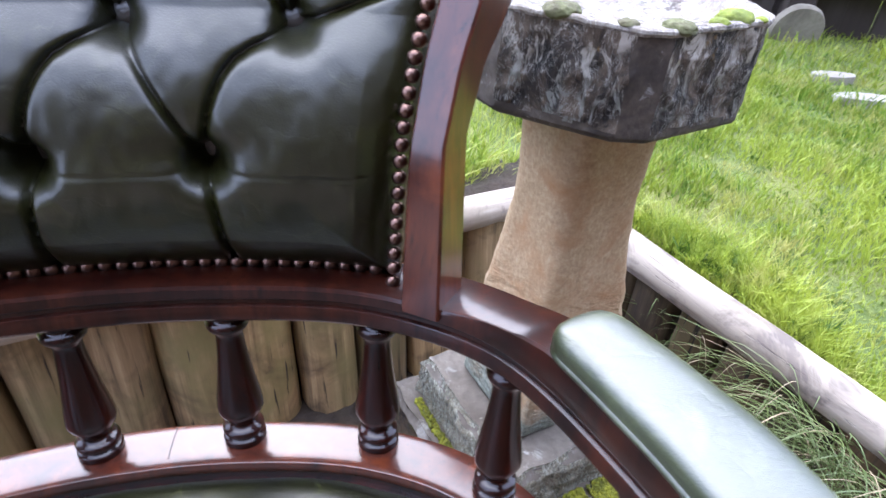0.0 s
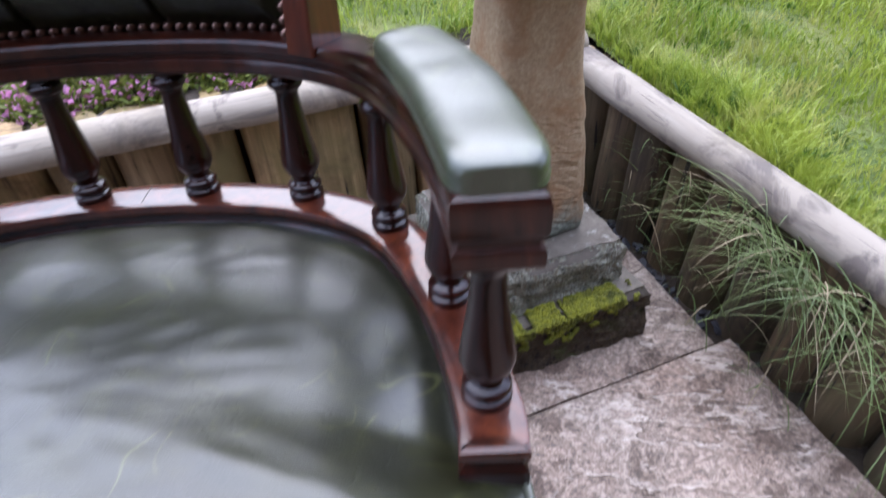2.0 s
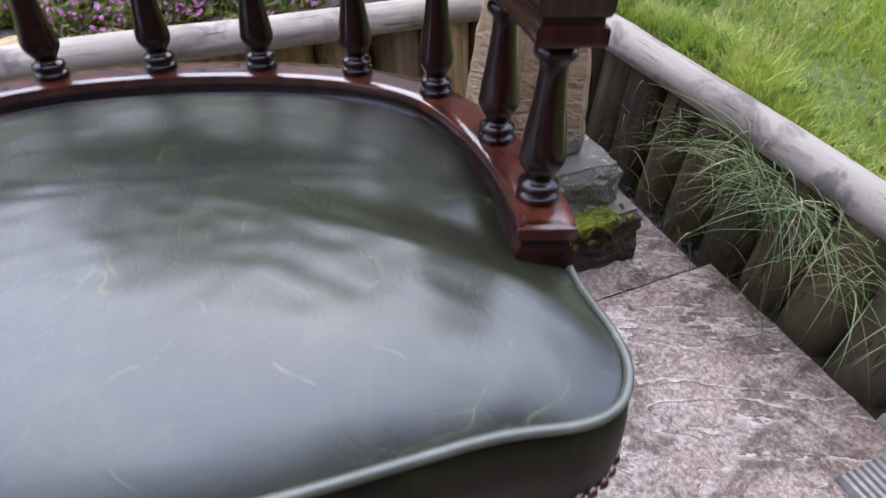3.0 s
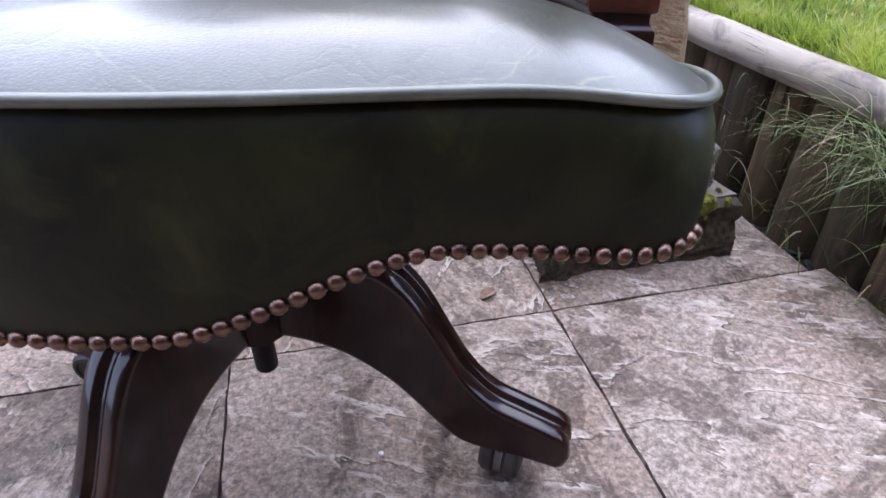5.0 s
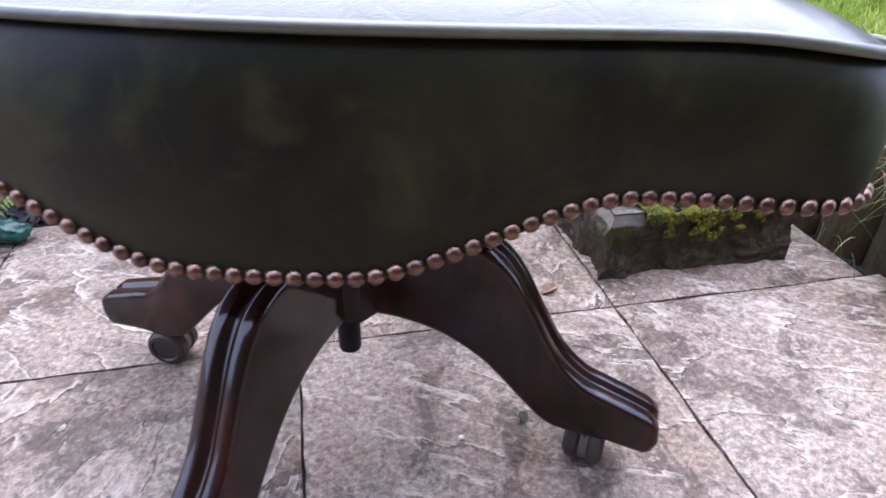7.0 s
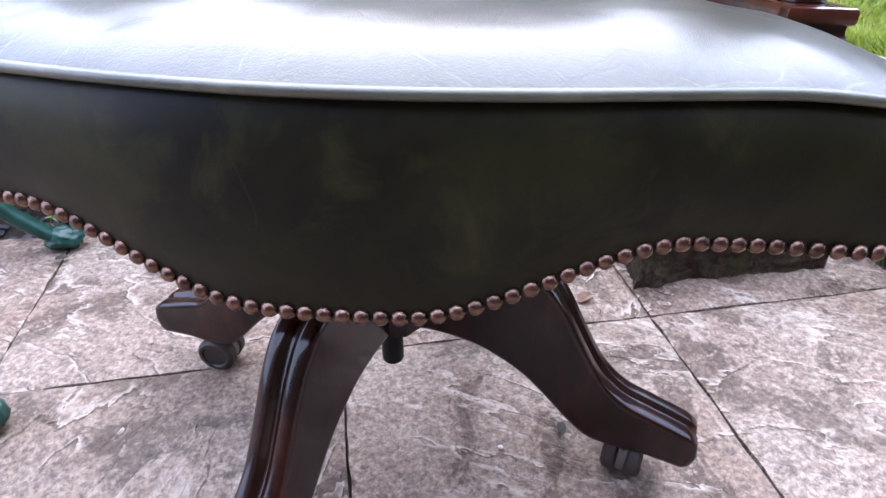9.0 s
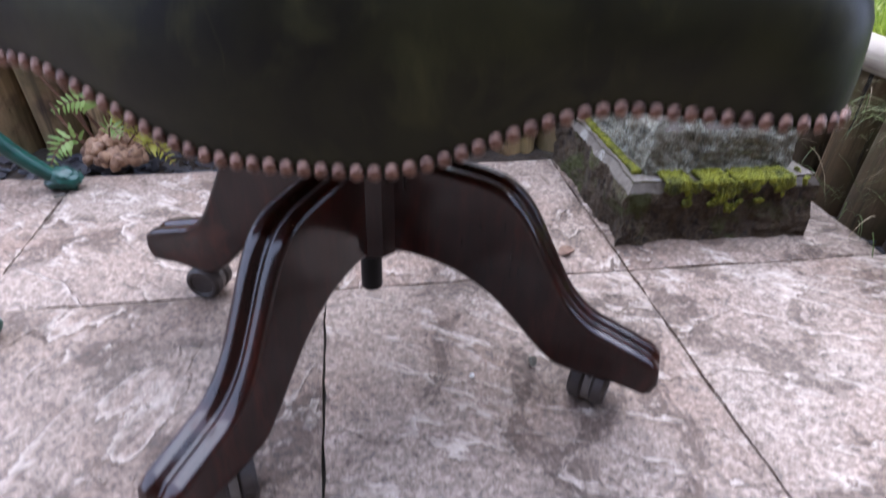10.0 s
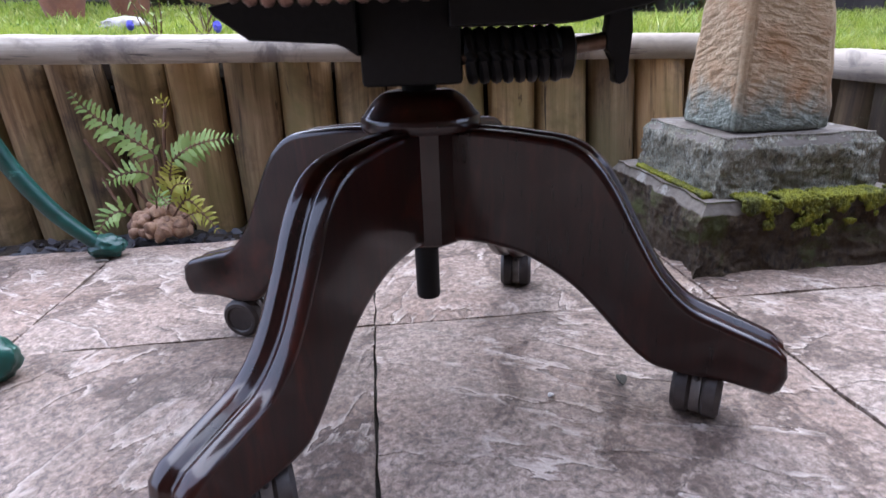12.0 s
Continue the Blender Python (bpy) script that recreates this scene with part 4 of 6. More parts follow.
def corner(q):
    """How near a point of the outline lies to one of the two front corners."""
    return math.exp(-((abs(q[0]) - 0.315) / 0.055) ** 2 - ((q[1] + 0.165) / 0.07) ** 2)


def pipe_z(q):
    """Height of the piping, which dips at the front corners and where the rail bears on the cushion."""
    u = min(1.0, max(0.0, (q[1] + 0.165) / 0.10))
    return ZP - 0.014 * u * u * (3 - 2 * u) - 0.009 * corner(q) * (1 - u)


def seat_top():
    K = 40
    rings = []
    for k in range(K, 0, -1):
        s = k / K
        ring = []
        for q in OUT:
            a, b = q * s
            railed = min(1.0, max(0.0, (q[1] + 0.13) / 0.09))
            z = pipe_z(q) + (0.013 - pipe_z(q)) * (1 - 0.32 * s ** 2.2 - 0.68 * s ** (9 - 3.8 * corner(q)))
            low = -0.037 + 0.014 * min(1.0, max(0.0, (q[1] + 0.03) / 0.13))
            z += railed * (low + (0.013 - low) * (1 - min(1.0, s / 0.875) ** 3.0) - z)
            z += 0.0022 * noise.noise(Vector((a * 13, b * 13, 3.0))) * (1 - s ** 6) + 0.0009 * noise.noise(Vector((a * 42, b * 60, 8.0))) * (1 - s ** 8)
            # short gathers where the leather is pulled down to the front piping
            front = min(1.0, max(0.0, (-0.12 - q[1]) / 0.06))
            z += 0.0016 * front * math.exp(-((s - 0.92) / 0.05) ** 2) * noise.noise(Vector((q[0] * 55 + 14 * s, 3.0, 6.0 * s)))
            z -= 0.0045 * math.exp(-((a + 0.02) ** 2 + (b - 0.11) ** 2) / 0.0022) * 0.7
            ring.append((a, b, z))
        rings.append(ring)
    bm = loft(rings, caps=False)
    bm.verts.ensure_lookup_table()
    inner = bm.verts[-len(OUT):]
    bm.faces.new(inner)
    return bm


seat = part("seat", seat_top(), LEATHER, chair, "creased dark green leather seat cushion", SEAT, sharp=180)
part("piping", tube([(q[0] * 1.004, q[1] * 1.004, pipe_z(q) + 0.001) for q in OUT], 0.0032, 10, closed=True), PIPING, seat, "pale rubbed leather piping")


def skirt_low(x, y):
    """Height of the skirt's lower edge, which dips to a belly at the middle of the front."""
    if y > -0.17:
        return -0.113 + 0.062 * min(1.0, (y + 0.17) / 0.42)
    a = abs(x - 0.013)
    t = min(1.0, max(0.0, (a - 0.04) / 0.15))
    drop = min(1.0, max(0.0, (a - 0.19) / 0.10))
    return -0.148 + (0.148 - 0.105) * (t * t * (3 - 2 * t)) - 0.008 * drop


def skirt_rings():
    rings = []
    for s in (0.0, 0.06, 0.2, 0.4, 0.6, 0.8, 0.93, 1.0):
        ring = []
        for i, q in enumerate(OUT):
            d = OUT[(i + 1) % len(OUT)] - OUT[i - 1]
            n = np.array((d[1], -d[0])) / np.linalg.norm(d)
            z1 = skirt_low(*q) + 0.006 * corner(q)
            o = 0.0065 * (1 - 0.8 * corner(q)) * math.sin(math.pi * min(1.0, s * 1.05)) - 0.005 * s * s - (0.003 if s == 0 else 0) + corner(q) * (0.003 * min(1.0, s * 5) + 0.009 * s)
            ring.append((q[0] + n[0] * o, q[1] + n[1] * o, pipe_z(q) - 0.003 + (z1 - pipe_z(q) + 0.003) * s))
        rings.append(ring)
    last = rings[-1]
    rings.append([(a * 0.965, b * 0.965, c + 0.002) for a, b, c in last])
    rings.append([(a * 0.95, b * 0.95, max(c, -0.10) + 0.02) for a, b, c in last])
    return rings


SK = skirt_rings()
part("skirt", loft(SK, caps=False), LEATHER_SKIRT, seat, "plain dark green leather skirt, shade in its colour", sharp=75)
part("underboard", loft([[(q[0] * k, q[1] * k, z) for q in OUT] for k, z in ((0.60, -0.100), (0.80, -0.098), (0.91, -0.090), (0.955, -0.078), (0.955, -0.066))]), HESSIAN, seat, "brown hessian and board underside", sharp=30)
seam = [SK[j][5 * 9 + 2] for j in range(0, 8)]
part("seam", tube([(a * 1.002, b * 1.002, c) for a, b, c in seam], 0.0011, 6), LEATHER_SKIRT, seat)
part("seam", tube([(-a * 1.002, b * 1.002, c) for a, b, c in seam], 0.0011, 6), LEATHER_SKIRT, seat)


def nail_data():
    bm = bmesh.new()
    prof = [(0.0050, 0.0), (0.0050, 0.0008), (0.0044, 0.0022), (0.0028, 0.0035), (0.0011, 0.0041)]
    rings = [[bm.verts.new((r * math.cos(2 * math.pi * j / 10), r * math.sin(2 * math.pi * j / 10), z)) for j in range(10)] for r, z in prof]
    for a, b in zip(rings, rings[1:]):
        for j in range(10):
            bm.faces.new((a[j], a[(j + 1) % 10], b[(j + 1) % 10], b[j]))
    bm.faces.new(rings[-1])
    data = bpy.data.meshes.new("nail")
    bm.to_mesh(data)
    bm.free()
    data.materials.append(BRASS)
    data.polygons.foreach_set("use_smooth", [True] * len(data.polygons))
    return data


NAIL = nail_data()


def nail_row(path, gap, parent, facing):
    """Domed nails at even steps along a path; facing gives the outward way at a point."""
    pts = [np.array(q, float) for q in path]
    ln = [0.0]
    for a, b in zip(pts, pts[1:]):
        ln.append(ln[-1] + float(np.linalg.norm(b - a)))
    count = round(ln[-1] / gap)
    for i in range(count + 1):
        s = ln[-1] * i / count
        j = max(k for k in range(len(ln)) if ln[k] <= s + 1e-9)
        j = min(j, len(pts) - 2)
        p = pts[j] + (pts[j + 1] - pts[j]) * (s - ln[j]) / max(ln[j + 1] - ln[j], 1e-9)
        m = Matrix.Translation(p) @ Vector(facing(p, s / ln[-1])).to_track_quat("Z", "Y").to_matrix().to_4x4()
        m = m @ Matrix.Rotation(radians(8 * (rng.random() - 0.5)), 4, "X")
        ob = new("nail", NAIL)
        ob.parent = parent
        ob.matrix_basis = m


FRONT_IDX = [i for i in range(len(OUT)) if OUT[i][1] < -0.172]
FRONT_IDX.sort(key=lambda i: OUT[i][0])
front_path, front_n = [], []
for i in FRONT_IDX:
    lo = SK[7][i]
    front_path.append((lo[0], lo[1] - 0.0005, lo[2] + 0.0035))
    d = OUT[(i + 1) % len(OUT)] - OUT[i - 1]
    front_n.append((d[1], -d[0], 0))
nail_row(front_path, 0.0104, seat, lambda p, s: front_n[min(len(front_n) - 1, int(s * (len(front_n) - 1) + 0.5))])

# curved seat rail, balusters, arm bow
PLAN_R = [(0.299, -0.062), (0.2995, -0.019), (0.282, 0.076), (0.235, 0.174), (0.156, 0.227), (0.053, 0.249)]
PLAN = [np.array(q) for q in spline(PLAN_R + [(-a, b) for a, b in reversed(PLAN_R)], 8)]
RAIL_TOP = [(0.0100, 0.0), (0.0192, 0.0), (0.0208, -0.0007), (0.0214, -0.0022), (0.0214, -0.0086), (0.0208, -0.0100), (0.0190, -0.0110), (0.0100, -0.0110)]
RAIL_BASE = [(0.0100, -0.0105), (0.0180, -0.0105), (0.0176, -0.0140), (0.0180, -0.0170), (0.0194, -0.0196), (0.0208, -0.0210), (0.0214, -0.0226), (0.0215, -0.0245), (0.0215, -0.0370), (0.0100, -0.0370)]


def mirrored(half):
    return [(-o, z) for o, z in half] + [(o, z) for o, z in reversed(half)]


rail = part("seat_rail", plan_sweep(PLAN, mirrored(RAIL_TOP)), MAHOGANY, chair, "curved moulded mahogany rail", SEAT, sharp=28)
part("rail_base", plan_sweep(PLAN, mirrored(RAIL_BASE)), MAHOGANY_DARK, rail, "darker stained base moulding", sharp=28)
part("crack", tube([(-0.0009, 0.2705, 0.0001), (-0.0015, 0.2590, 0.0001), (-0.0019, 0.2490, 0.0001), (-0.0016, 0.2395, 0.0001)], 0.0005, 5), MAHOGANY_DARK, rail, "fine dark crack in the wood")
BOW_R = [(0.299, -0.062), (0.2995, -0.019), (0.283, 0.077), (0.240, 0.181), (0.159, 0.241), (0.053, 0.2625)]
BOW_LINE = [np.array(q) for q in spline(BOW_R + [(-a, b) for a, b in reversed(BOW_R)], 8)]
BOW_PLAN = [p for p in BOW_LINE if p[1] > -0.035]
BOW_PLAN = [np.array((0.3005, -0.0485))] + BOW_PLAN + [np.array((-0.3005, -0.0485))]
BOW_SEC = [(0.87 * o, z) for o, z in [(-0.024, 0.123), (-0.0255, 0.125), (-0.0257, 0.1335), (-0.0248, 0.1352), (-0.0222, 0.1364), (-0.0218, 0.1395), (-0.0245, 0.1412), (-0.0262, 0.1445), (-0.0265, 0.159), (-0.0250, 0.1640), (-0.0225, 0.1655),
           (0.0225, 0.1655), (0.0250, 0.1640), (0.0265, 0.159), (0.0262, 0.1445), (0.0245, 0.1412), (0.0218, 0.1395), (0.0222, 0.1364), (0.0248, 0.1352), (0.0257, 0.1335), (0.0255, 0.125), (0.024, 0.123)]]


def bow_mesh():
    """The bow thins from its arms towards the back."""
    bm = plan_sweep(BOW_PLAN, BOW_SEC)
    for v in bm.verts:
        t = min(1.0, max(0.0, (v.co.y - 0.13) / 0.07))
        if v.co.z > 0.140:
            v.co.z = 0.140 + (v.co.z - 0.140) * (1 - 0.52 * t)
    return bm


part("arm_bow", bow_mesh(), MAHOGANY_MID, chair, "curved moulded mahogany arm bow", SEAT, sharp=30)
BAL = [(0.004, 0.0), (0.0150, 0.0), (0.0160, 0.002), (0.0160, 0.005), (0.0135, 0.0065), (0.0128, 0.008), (0.0150, 0.0095), (0.0158, 0.0120), (0.0148, 0.0145), (0.0112, 0.0165), (0.0098, 0.0185), (0.0112, 0.0215),
       (0.0150, 0.0275), (0.0172, 0.0335), (0.0170, 0.039), (0.0155, 0.050), (0.0132, 0.065), (0.0113, 0.080), (0.0100, 0.094), (0.0096, 0.103), (0.0106, 0.1055), (0.0112, 0.107), (0.0138, 0.109),
       (0.0150, 0.1125), (0.0142, 0.1155), (0.0118, 0.1175), (0.0112, 0.120), (0.0125, 0.1235), (0.004, 0.1235)]
bal_mesh = None
BAL_AT = [(0.2995, -0.019), (0.283, 0.0765), (0.2375, 0.1775), (0.157, 0.2370), (0.053, 0.2565)]
for a, b in BAL_AT + [(-p, q) for p, q in reversed(BAL_AT)]:
    mm = SEAT @ Matrix.Translation((a, b, 0)) @ Matrix.Rotation(rng.random() * 6, 4, "Z")
    if bal_mesh is None:
        bm = lathe([tuple(q) for q in spline(BAL, 2)], 40)
        for v in bm.verts:
            f = min(1.0, max(0.0, (v.co.z - 0.0215) / 0.004), max(0.0, (0.101 - v.co.z) / 0.006))
            a = math.atan2(v.co.y, v.co.x) % (math.pi / 4) - math.pi / 8
            k = 1 + 0.4 * f * (1.035 * math.cos(math.pi / 8) / math.cos(a) - 1)
            v.co.x, v.co.y = v.co.x * k, v.co.y * k
        ob = part("baluster", bm, MAHOGANY_DARK, chair, "turned dark mahogany baluster", mm, sharp=60)
        bal_mesh = ob.data
    else:
        finish("baluster", bal_mesh, None, chair, mm, False, "turned dark mahogany baluster")


def arm_pad(sign):
    """A padded leather arm with rounded shoulders, following the bow."""
    path = [p for p in BOW_LINE if -0.03 < p[1] < 0.150 and p[0] * sign > 0]
    path.sort(key=lambda p: p[1])
    path = [np.array((sign * 0.3005, -0.0455))] + path
    fine = np.array(spline(path, 12))
    run = np.concatenate(([0.0], np.cumsum(np.linalg.norm(np.diff(fine, axis=0), axis=1))))
    ends = [0.0, 0.0006, 0.0015, 0.003, 0.0055, 0.009, 0.0135, 0.018]
    steps = ends + list(np.linspace(0.026, run[-1] - 0.026, 38)) + [run[-1] - e for e in reversed(ends)]
    dense = [np.array([np.interp(s, run, fine[:, a]) for a in (0, 1)]) for s in steps]
    k = len(dense)
    rings = []
    sec = [(-1.02, 0.0), (-1.08, 0.06), (-1.08, 0.16), (-1.03, 0.22), (-1.05, 0.34), (-1.06, 0.56), (-1.03, 0.74), (-0.95, 0.89), (-0.83, 0.975), (-0.5, 1.03), (0, 1.045)]
    sec += [(-o, z) for o, z in reversed(sec[:-1])]
    for i, p in enumerate(dense):
        d = dense[min(i + 1, k - 1)] - dense[max(i - 1, 0)]
        d = d / np.linalg.norm(d)
        n = np.array((-d[1], d[0]))
        t = steps[i] / run[-1]
        e = min(steps[i], run[-1] - steps[i])
        f = 1 - (1 - min(1.0, e / 0.018)) ** 2.2
        h = 0.0165 * (0.80 + 0.20 * math.sqrt(f)) * (1 + 0.06 * noise.noise(Vector((t * 5, sign, 0))))
        w = (0.0228 + 0.0022 * math.sin(t * math.pi)) * (0.52 + 0.48 * math.sqrt(f))
        rings.append([(p[0] + n[0] * o * w, p[1] + n[1] * o * w, 0.1650 + z * h) for o, z in sec])
    return loft(rings)


for s in (1, -1):
    part("arm_pad", arm_pad(s), LEATHER_PAD, chair, "worn sage green leather arm pad", SEAT, sharp=60)

# buttoned backrest between two posts
BACK = [p for p in BOW_LINE if abs(p[0]) < 0.20 and p[1] > 0.1]
BACK.sort(key=lambda p: p[0])
BX = np.array([p[0] for p in BACK])
BY = np.array([p[1] for p in BACK])
B0, B1 = 0.1490, 0.41


POST_Z = (0.150, 0.240, 0.255, 0.295, 0.310, 0.330, 0.400, 0.480)
POST_X = (0.1720, 0.1775, 0.1790, 0.1865, 0.1905, 0.1965, 0.2160, 0.2380)
POST_WIDE = (0.0240, 0.0190, 0.0178, 0.0186, 0.0194, 0.0206, 0.0230, 0.0230)
POST_DEEP = (0.0370, 0.0335, 0.0330, 0.0380, 0.0475, 0.0540, 0.0480, 0.0420)


def half_width(z):
    return np.interp(z, POST_Z, POST_X) + 0.0020


def lean_back(z):
    """The upholstery rolls back towards its top."""
    t = np.maximum(z - 0.243, 0.0)
    return 0.22 * np.where(t < 0.06, t * t / 0.12, t - 0.03)


def back_y(x, z):
    return float(np.interp(x, BX, BY) + 0.014 + 0.11 * (z - B0) + 0.9 * lean_back(z))


ROW = [(0.232, (-0.041, 0.056)), (0.307, (-0.085, 0.013, 0.113)), (0.380, (-0.135, -0.038, 0.060, 0.158))]
BUTTONS = [(x, z) for z, xs in ROW for x in xs]
FOLDS = []
for z, xs in ROW:
    for z2, xs2 in ROW:
        if z2 > z:
            for x, x2 in [(p, q) for p in xs for q in xs2]:
                if z2 - z < 0.1 and abs(x2 - x) < 0.07:
                    bow = [(0.0, 0.0), (0.10, 0.45), (0.40, 0.80), (1.0, 1.0)] if x2 > x else [(0.0, 0.0), (1.0, 1.0)]
                    pts = [(x + (x2 - x) * a, z + (z2 - z) * b) for a, b in bow]
                    pts = spline(pts, 3) if x2 > x else pts
                    FOLDS += list(zip(pts, pts[1:]))
FOLDS += [((x, z), (x + 0.010 * (1 if x > 0 else -1), B0 - 0.02)) for x in ROW[0][1] for z in (0.232,)]
FOLDS += [((-0.085, 0.307), (-0.21, 0.352)), ((0.113, 0.307), (0.21, 0.345))]


def seg_dist(px, pz, a, b):
    ax, az, bx, bz = *a, *b
    t = np.clip(((px - ax) * (bx - ax) + (pz - az) * (bz - az)) / ((bx - ax) ** 2 + (bz - az) ** 2), 0.0, 1.0)
    return np.hypot(px - ax - t * (bx - ax), pz - az - t * (bz - az))


def back_surface(x, z):
    """How far the leather stands off the backboard: tufts, buttons, folds and fine gathers."""
    x, z = np.asarray(x, float), np.asarray(z, float)
    edge = np.maximum(np.minimum(np.minimum(half_width(z) - np.abs(x), z - B0), B1 - z), 0.0)
    swell = 0.013 * np.maximum(0.0, 1 - ((z - 0.232) / 0.085) ** 2) * np.minimum(1.0, edge / 0.035)
    puff = 0.036 * (1 - np.exp(-edge / 0.020)) - lean_back(z) + swell
    pit = np.zeros_like(puff)
    for bx, bz in BUTTONS:
        d = np.hypot(x - bx, z - bz)
        u = np.clip((z - bz + 0.014) / 0.028, 0.0, 1.0)
        below = 0.08 + 0.92 * u * u * (3 - 2 * u)
        pit = np.maximum(pit, (0.018 + 0.9 * swell) * np.exp(-(d / 0.0105) ** 2) + 0.013 * below * np.exp(-(d / 0.023) ** 1.4))
        puff = puff + 0.00003 * np.sin(np.arctan2(z - bz, x - bx) * 23) * np.exp(-((d - 0.019) / 0.008) ** 2)
    puff = puff - pit * np.minimum(1, edge / 0.01)
    df = np.min([seg_dist(x, z, p, q) for p, q in FOLDS], axis=0)
    puff = puff - (0.0050 * np.exp(-(df / 0.0022) ** 2) + 0.0045 * np.exp(-df / 0.006)) * np.minimum(1, edge / 0.012)
    return puff - 0.0006 * np.exp(-((z - 0.229) / 0.0016) ** 2) * np.where(np.abs(x) < 0.15, 1.0, 0.4)


def back_mesh():
    nx, nz = 310, 270
    bm = bmesh.new()
    zz, ss = np.meshgrid(np.linspace(B0, B1, nz + 1), np.linspace(-1, 1, nx + 1))
    xx = half_width(zz) * ss
    yy = np.interp(xx, BX, BY) + 0.014 + 0.11 * (zz - B0) + 0.9 * lean_back(zz) - back_surface(xx, zz)
    g = {}
    for i in range(nx + 1):
        for j in range(nz + 1):
            x, y, z = float(xx[i, j]), float(yy[i, j]), float(zz[i, j])
            g[i, j] = bm.verts.new((x, y - 0.0010 * noise.noise(Vector((x * 40, z * 40, 1))) - 0.0004 * noise.noise(Vector((x * 120, z * 90, 5))), z))
    for i in range(nx):
        for j in range(nz):
            bm.faces.new((g[i, j], g[i + 1, j], g[i + 1, j + 1], g[i, j + 1]))
    rear = [[bm.verts.new((x, back_y(x, z) + 0.032, z)) for x in half_width(z) * np.linspace(-1, 1, nx + 1)] for z in (B0, B1)]
    for i in range(nx):
        bm.faces.new((g[i, 0], g[i + 1, 0], rear[0][i + 1], rear[0][i]))
        bm.faces.new((g[i, nz], g[i + 1, nz], rear[1][i + 1], rear[1][i]))
        bm.faces.new((rear[0][i], rear[0][i + 1], rear[1][i + 1], rear[1][i]))
    for i in (0, nx):
        bm.faces.new([g[i, j] for j in range(nz + 1)] + [rear[1][i], rear[0][i]])
    return bm


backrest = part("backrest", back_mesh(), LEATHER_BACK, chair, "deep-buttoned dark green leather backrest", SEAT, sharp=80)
for bx, bz in BUTTONS:
    if bz < 0.40:
        part("button", lathe([(0.010, -0.002), (0.0105, 0.001), (0.0085, 0.0042), (0.0045, 0.0058), (0.0012, 0.0062)], 18), BUTTON, backrest, "leather-covered button",
             Matrix.Translation((bx, back_y(bx, bz) - float(back_surface(bx, bz)) - 0.0015, bz)) @ Matrix.Rotation(radians(84), 4, "X"))
for s in (1, -1):
    nail_row([(s * (half_width(z) - 0.0070), back_y(0.17, z) - 0.0205, z) for z in np.linspace(B0 + 0.005, B1, 30)], 0.0104, backrest, lambda p, q: (0, -1, 0.05))
nail_row([(x, back_y(x, B0) - 0.009, B0 + 0.0055) for x in np.linspace(-0.157, 0.157, 50)], 0.0106, backrest, lambda p, q: (-0.9 * p[0], -1, 0.25))


def post_mesh(s):
    """A back post turned square to the bow, waisted, with an ear flaring from its rear edge."""
    fx, fy = math.cos(radians(36)), math.sin(radians(36))
    rings = []
    for z in np.linspace(0.146, 0.428, 40):
        x0, w, dep = (float(np.interp(z, POST_Z, q)) for q in (POST_X, POST_WIDE, POST_DEEP))
        y0 = 0.2095 + 0.11 * (z - 0.153) + 0.9 * float(lean_back(z))
        more = float(np.interp(z, (0.15, 0.24, 0.40), (0.0025, 0.0035, 0.0040)))
        x0, y0, w = x0 - more, y0 + more * fy / fx - 0.003, w + more / fx
        c = 0.0016
        ring = [(0, c), (c, 0), (w - c, 0), (w, c), (w, dep - c), (w - c, dep), (c, dep), (0, dep - c)]
        rings.append([(s * (x0 + a * fx + b * fy), y0 - a * fy + b * fx, z) for a, b in ring])
    return loft(rings)


for s in (1, -1):
    part("back_post", post_mesh(s), MAHOGANY, chair, "flared polished mahogany back post", SEAT, sharp=30)
part("crest_rail", loft([[(x, back_y(x, 0.42) + a, b) for a, b in ((-0.024, 0.405), (-0.026, 0.425), (-0.018, 0.442), (0.012, 0.442), (0.020, 0.425), (0.018, 0.405))] for x in np.linspace(-0.20, 0.20, 30)]), MAHOGANY, chair, "curved mahogany crest rail", SEAT)


# ---- the bird bath ----
BATH = Vector((0.637, 0.243, 0))
bath = thing("bird_bath", "weathered stone bird bath with mossy rim on stepped plinth", "bird bath", Matrix.Translation(BATH))


